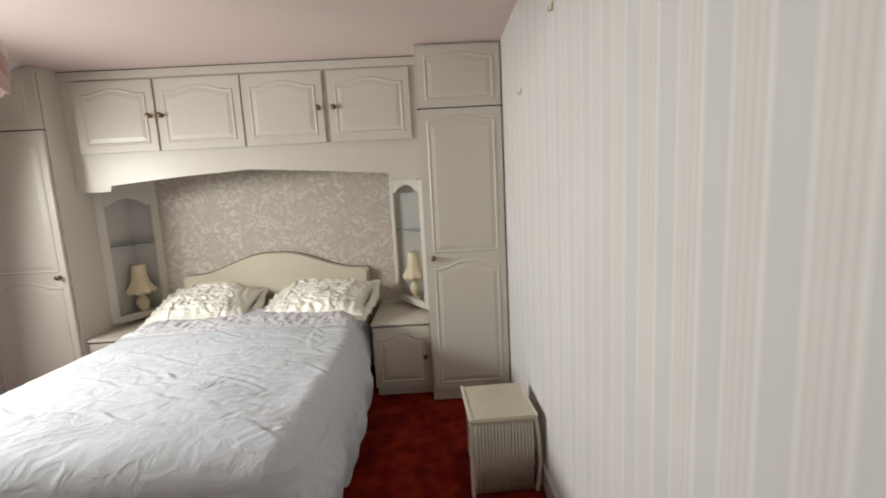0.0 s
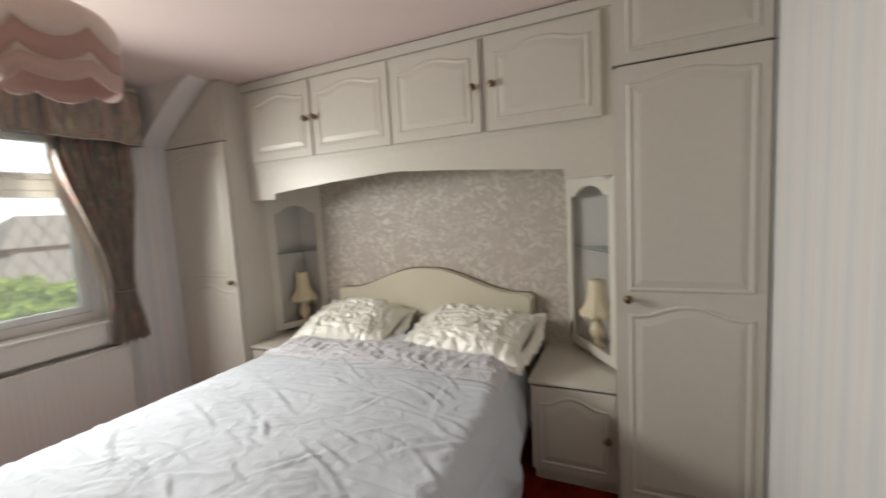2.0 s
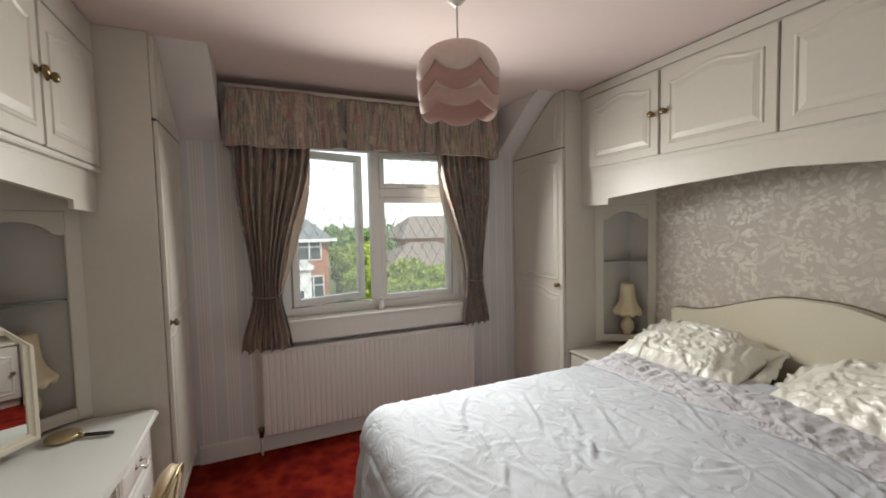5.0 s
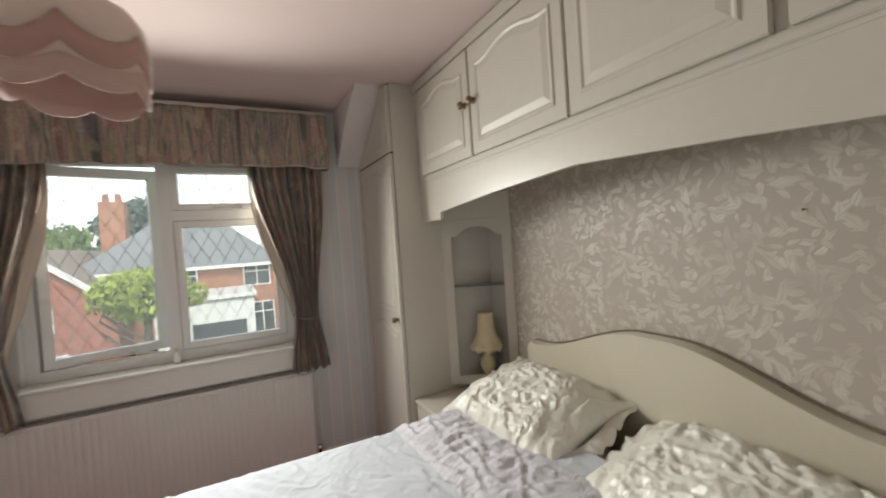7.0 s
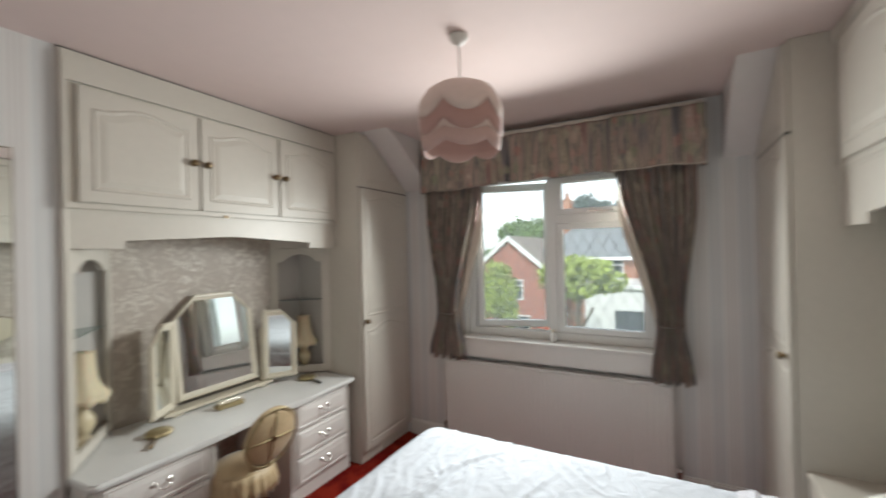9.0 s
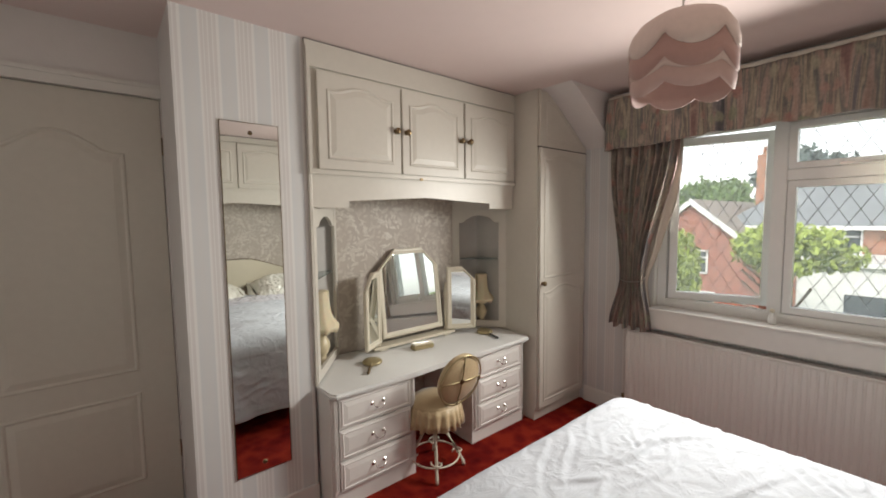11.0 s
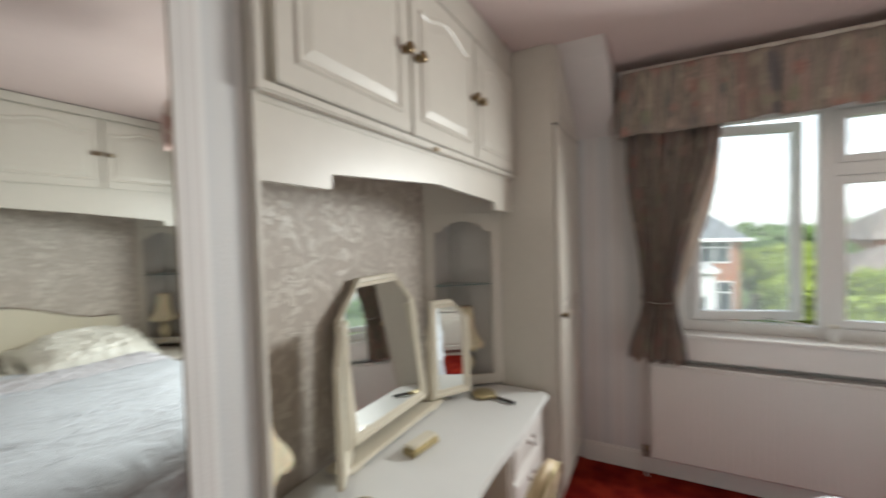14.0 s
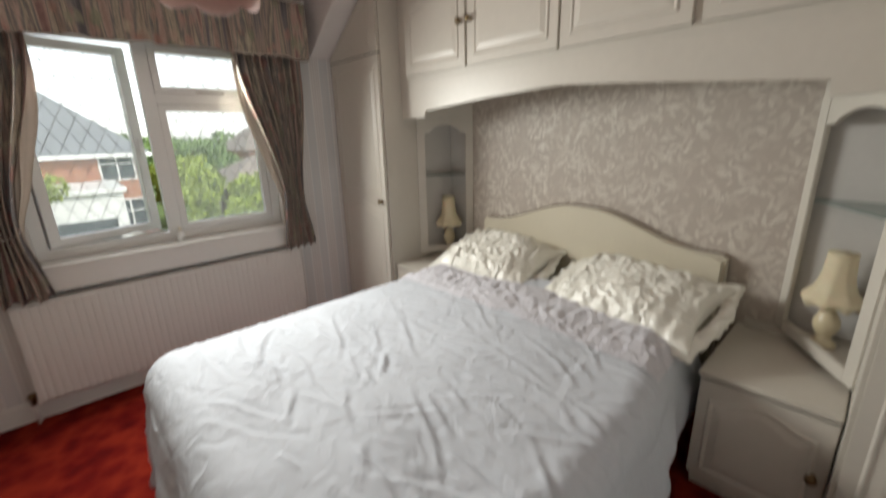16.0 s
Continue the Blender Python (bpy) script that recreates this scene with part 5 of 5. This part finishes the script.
# ---- outside, seen from the upper floor
GZ = -2.75
bm = bmesh.new()
bmesh.ops.create_grid(bm, x_segments=2, y_segments=2, size=1500, matrix=Matrix.Translation((0, 0, GZ)))
solid("ground", bm, GRASS, "lawns and gardens outside", "ground", "structure")
solid("road", boxes((-13.2, -8.5, -60, 60, GZ, GZ + 0.03)), TARMAC, "grey tarmac road below", "road", "structure")


def house_window(parent, x, y, z, w, h):
    f = part("window", boxes((x, x + 0.06, y - w / 2, y + w / 2, z, z + h)), UPVC, parent, "white casement window")
    n = 3 if w > 1.2 else 2
    for k in range(n):
        a, b = y - w / 2 + 0.06 + (w - 0.06) * k / n, y - w / 2 + (w - 0.06) * (k + 1) / n
        part("window_pane", boxes((x + 0.058, x + 0.066, a, b, z + 0.06, z + h * 0.66)), DGLASS, f)
        part("window_pane", boxes((x + 0.058, x + 0.066, a, b, z + h * 0.66 + 0.06, z + h - 0.06)), DGLASS, f)
    return f


def hip_roof(x0, x1, y0, y1, z0, z1, inset):
    bm = bmesh.new()
    a = [bm.verts.new(p) for p in ((x0, y0, z0), (x1, y0, z0), (x1, y1, z0), (x0, y1, z0))]
    xm = (x0 + x1) / 2
    r = [bm.verts.new((xm, y0 + inset, z1)), bm.verts.new((xm, y1 - inset, z1))]
    bm.faces.new((a[0], a[1], r[0]))
    bm.faces.new((a[1], a[2], r[1], r[0]))
    bm.faces.new((a[2], a[3], r[1]))
    bm.faces.new((a[3], a[0], r[0], r[1]))
    bm.faces.new(a)
    return bm


h1 = thing("house", "orange brick house with a grey hipped roof", "house", pose(0, 0, 0))
part("wall", boxes((-29, -21, -3.6, 3.75, GZ, 0.95)), BRICK_O, h1)
part("roof", hip_roof(-29.4, -20.6, -4.0, 4.15, 0.90, 3.85, 3.4), SLATE, h1)
part("fascia", boxes((-20.72, -20.60, -4.0, 4.15, 0.86, 1.0)), UPVC, h1)
house_window(h1, -21.02, 2.85, -0.05, 1.15, 0.95)
house_window(h1, -21.02, -0.2, -0.05, 1.4, 0.95)
house_window(h1, -21.02, 3.0, -2.3, 1.0, 1.5)
ch = part("chimney", boxes((-24.2, -23.2, -3.2, -2.3, 1.2, 4.15)), BRICK_O, h1, "tall orange brick chimney")
for k in range(2):
    part("chimney_pot", lathe([(0.14, 4.15), (0.11, 4.55), (0.0, 4.55)], 10), BRICK_O, ch, at=pose(-23.7, -3.0 + 0.45 * k, 0))

h2 = thing("house", "red brick house with a white-edged gable", "house", pose(0, 0, 0))
gy0, gy1, gp = -6.6, -1.9, 1.9
part("wall", prism_x([(gy0, GZ), (gy1, GZ), (gy1, -0.1), ((gy0 + gy1) / 2, gp), (gy0, -0.1)], -27, -18.6), BRICK_R, h2)
for s in (0, 1):
    ya = gy0 - 0.3 if s == 0 else gy1 + 0.3
    ym = (gy0 + gy1) / 2
    part("roof", prism_x([(ya, -0.30), (ym, gp + 0.05), (ym, gp + 0.2), (ya, -0.15)], -27.2, -18.5), BROWN, h2)
    part("bargeboard", prism_x([(ya, -0.36), (ym, gp - 0.02), (ym, gp + 0.22), (ya, -0.12)], -18.5, -18.40), UPVC, h2)
house_window(h2, -18.62, -4.2, -0.9, 1.2, 0.95)
house_window(h2, -18.62, -3.9, -2.55, 1.2, 0.95)

gr = thing("garage", "white rendered flat-roofed extension", "garage", pose(0, 0, 0))
part("wall", boxes((-20.5, -17, -0.6, 2.5, GZ, -0.12)), RENDERW, gr)
part("roof", boxes((-20.6, -16.85, -0.75, 2.6, -0.12, 0.02)), UPVC, gr)
part("garage_door", boxes((-17.0, -16.95, 0.5, 2.2, GZ + 0.1, -0.95)), DGLASS, gr, "dark glazed doors")

bg = thing("bungalow", "bungalow with a brown tiled hipped roof", "house", pose(0, 0, 0))
part("wall", boxes((-28, -22.4, 7.4, 13.5, GZ, -0.9)), BRICK_R, bg)
part("roof", hip_roof(-28.5, -21.9, 6.9, 14.0, -0.95, 0.50, 2.6), BROWN, bg)

h4 = thing("house", "distant house with a pale brown gable roof", "house", pose(0, 0, 0))
part("wall", boxes((-46, -38, 13.5, 22, GZ, 0.42)), BRICK_R, h4)
part("roof", hip_roof(-46.5, -37.5, 13.0, 22.5, 0.4, 2.7, 2.5), BROWN, h4)


def clumps(bm, centre, size, count, leaf, rng):
    for _ in range(count):
        d = Vector((rng.gauss(0, 1), rng.gauss(0, 1), rng.gauss(0, 1))).normalized()
        r = rng.uniform(0.55, 1.0) ** 0.6 * (0.8 + 0.35 * noise.noise(d * 2.2 + Vector(centre)))
        p = Vector(centre) + Vector((d.x * size[0], d.y * size[1], d.z * size[2])) * r
        q = Euler((rng.uniform(0, 6), rng.uniform(0, 6), rng.uniform(0, 6))).to_matrix()
        s = leaf * rng.uniform(0.6, 1.4)
        c = [bm.verts.new(p + q @ Vector(v) * s) for v in ((-1, -0.45, 0), (1, -0.45, 0.2), (1, 0.45, 0), (-1, 0.45, 0.2))]
        bm.faces.new(c)


def tree(label, x, y, top, size, material, count, leaf, seed):
    rng = random.Random(seed)
    t = thing("tree", label, "tree", pose(x, y, GZ))
    h = top - GZ
    bm = lathe([(0.16, 0), (0.12, h * 0.3), (0.08, h * 0.6), (0.02, h * 0.85)], 9)
    for k in range(7):
        a, z = rng.uniform(0, 6.28), h * rng.uniform(0.35, 0.65)
        tube([(0, 0, z), (0.35 * size[0] * math.cos(a), 0.35 * size[1] * math.sin(a), z + h * 0.10), (0.7 * size[0] * math.cos(a), 0.7 * size[1] * math.sin(a), z + h * 0.22)], 0.035, 5, bm)
    part("trunk", bm, BARK, t)
    bm = bmesh.new()
    zc = h - size[2]
    clumps(bm, (0, 0, zc), size, count, leaf, rng)
    for k in range(6):
        a = rng.uniform(0, 6.28)
        clumps(bm, (size[0] * 0.7 * math.cos(a), size[1] * 0.7 * math.sin(a), zc + rng.uniform(-0.5, 0.4) * size[2]), tuple(v * 0.45 for v in size), count // 8, leaf, rng)
    part("crown", bm, material, t)
    return t


tree("sparse yellow-green garden tree in front of the brick houses", -14.0, -0.3, 1.35, (1.15, 1.45, 0.85), LEAFY, 1700, 0.075, 1)
tree("pale green garden tree before the red gable", -13.6, -2.9, 1.25, (0.8, 0.85, 1.3), LEAFY, 1500, 0.07, 14)
tree("bright yellow-green garden tree beyond the drive", -23.0, 5.6, 1.0, (1.7, 1.5, 1.6), LEAFY, 2600, 0.10, 2)
tree("bright yellow-green shrub by the drive", -19.0, 4.9, -0.15, (1.1, 1.0, 1.1), LEAFY, 1800, 0.08, 3)
tree("bright green bush before the bungalow", -17.0, 6.7, -0.5, (1.2, 1.3, 1.0), LEAFY, 2000, 0.08, 4)
tree("yellow-green tree in front of the bungalow", -19.5, 7.4, 0.15, (1.2, 1.2, 1.2), LEAFY, 2000, 0.08, 11)
tree("broad green shrub by the bungalow wall", -18.6, 8.8, -0.2, (1.1, 1.2, 1.1), LEAFY, 1800, 0.08, 12)
tree("green garden tree beyond the bungalow", -33.0, 8.5, 1.8, (3.2, 3.0, 2.2), LEAFG, 2400, 0.15, 5)
tree("tall dark cedar behind the chimney", -44.0, -4.6, 7.2, (3.6, 3.4, 3.8), LEAFD, 3600, 0.22, 6)
tree("tall tree behind the gabled house", -40.0, -9.5, 5.2, (3.4, 3.2, 3.4), LEAFG, 2600, 0.2, 7)
tree("purple-brown shrub by the drive", -15.5, 5.2, -1.3, (0.7, 0.7, 0.7), LEAFD, 900, 0.06, 8)
bm = bmesh.new()
rw = random.Random(9)
for k in range(60):
    clumps(bm, (-75 + rw.uniform(-4, 4), -60 + 2.2 * k, GZ + 2.2 + rw.uniform(-0.5, 1.2)), (2.5, 2.2, 2.6), 120, 0.4, rw)
solid("far_trees", bm, LEAFG, "far line of hazy green trees", "woodland", "stuff")
bm = bmesh.new()
for k in range(40):
    clumps(bm, (-14.6 + rw.uniform(-0.1, 0.1), -9 + 0.2 * k, GZ + 0.55), (0.35, 0.3, 0.55), 60, 0.05, rw)
solid("hedge", bm, LEAFG, "clipped green garden hedge", "hedge", "stuff")
fence = thing("fence", "dark wooden garden fence by the drive", "fence", pose(0, 0, 0))
for k in range(14):
    part("board", boxes((-20.5, -20.44, 4.0 + 0.21 * k, 4.19 + 0.21 * k, GZ, GZ + 1.5)), BARK, fence)
car = thing("car", "dark grey parked car on the drive", "car", pose(-15.6, 3.6, GZ, 0, 0, 80))
cb = boxes((-1.9, 1.9, -0.8, 0.8, 0.28, 0.85), bevel=0.12)
part("body", cb, DGLASS, car, "dark grey bodywork")
part("cabin", prism([(-1.3, 0.84), (1.0, 0.84), (0.5, 1.38), (-0.9, 1.38)], -0.7, 0.7), DGLASS, car)
for sx in (-1.2, 1.2):
    for sy in (-0.8, 0.62):
        part("wheel", lathe([(0.0, 0), (0.31, 0), (0.31, 0.18), (0.0, 0.18)], 18), BLACKP, car, at=pose(sx, sy + 0.18, 0.31, 90))
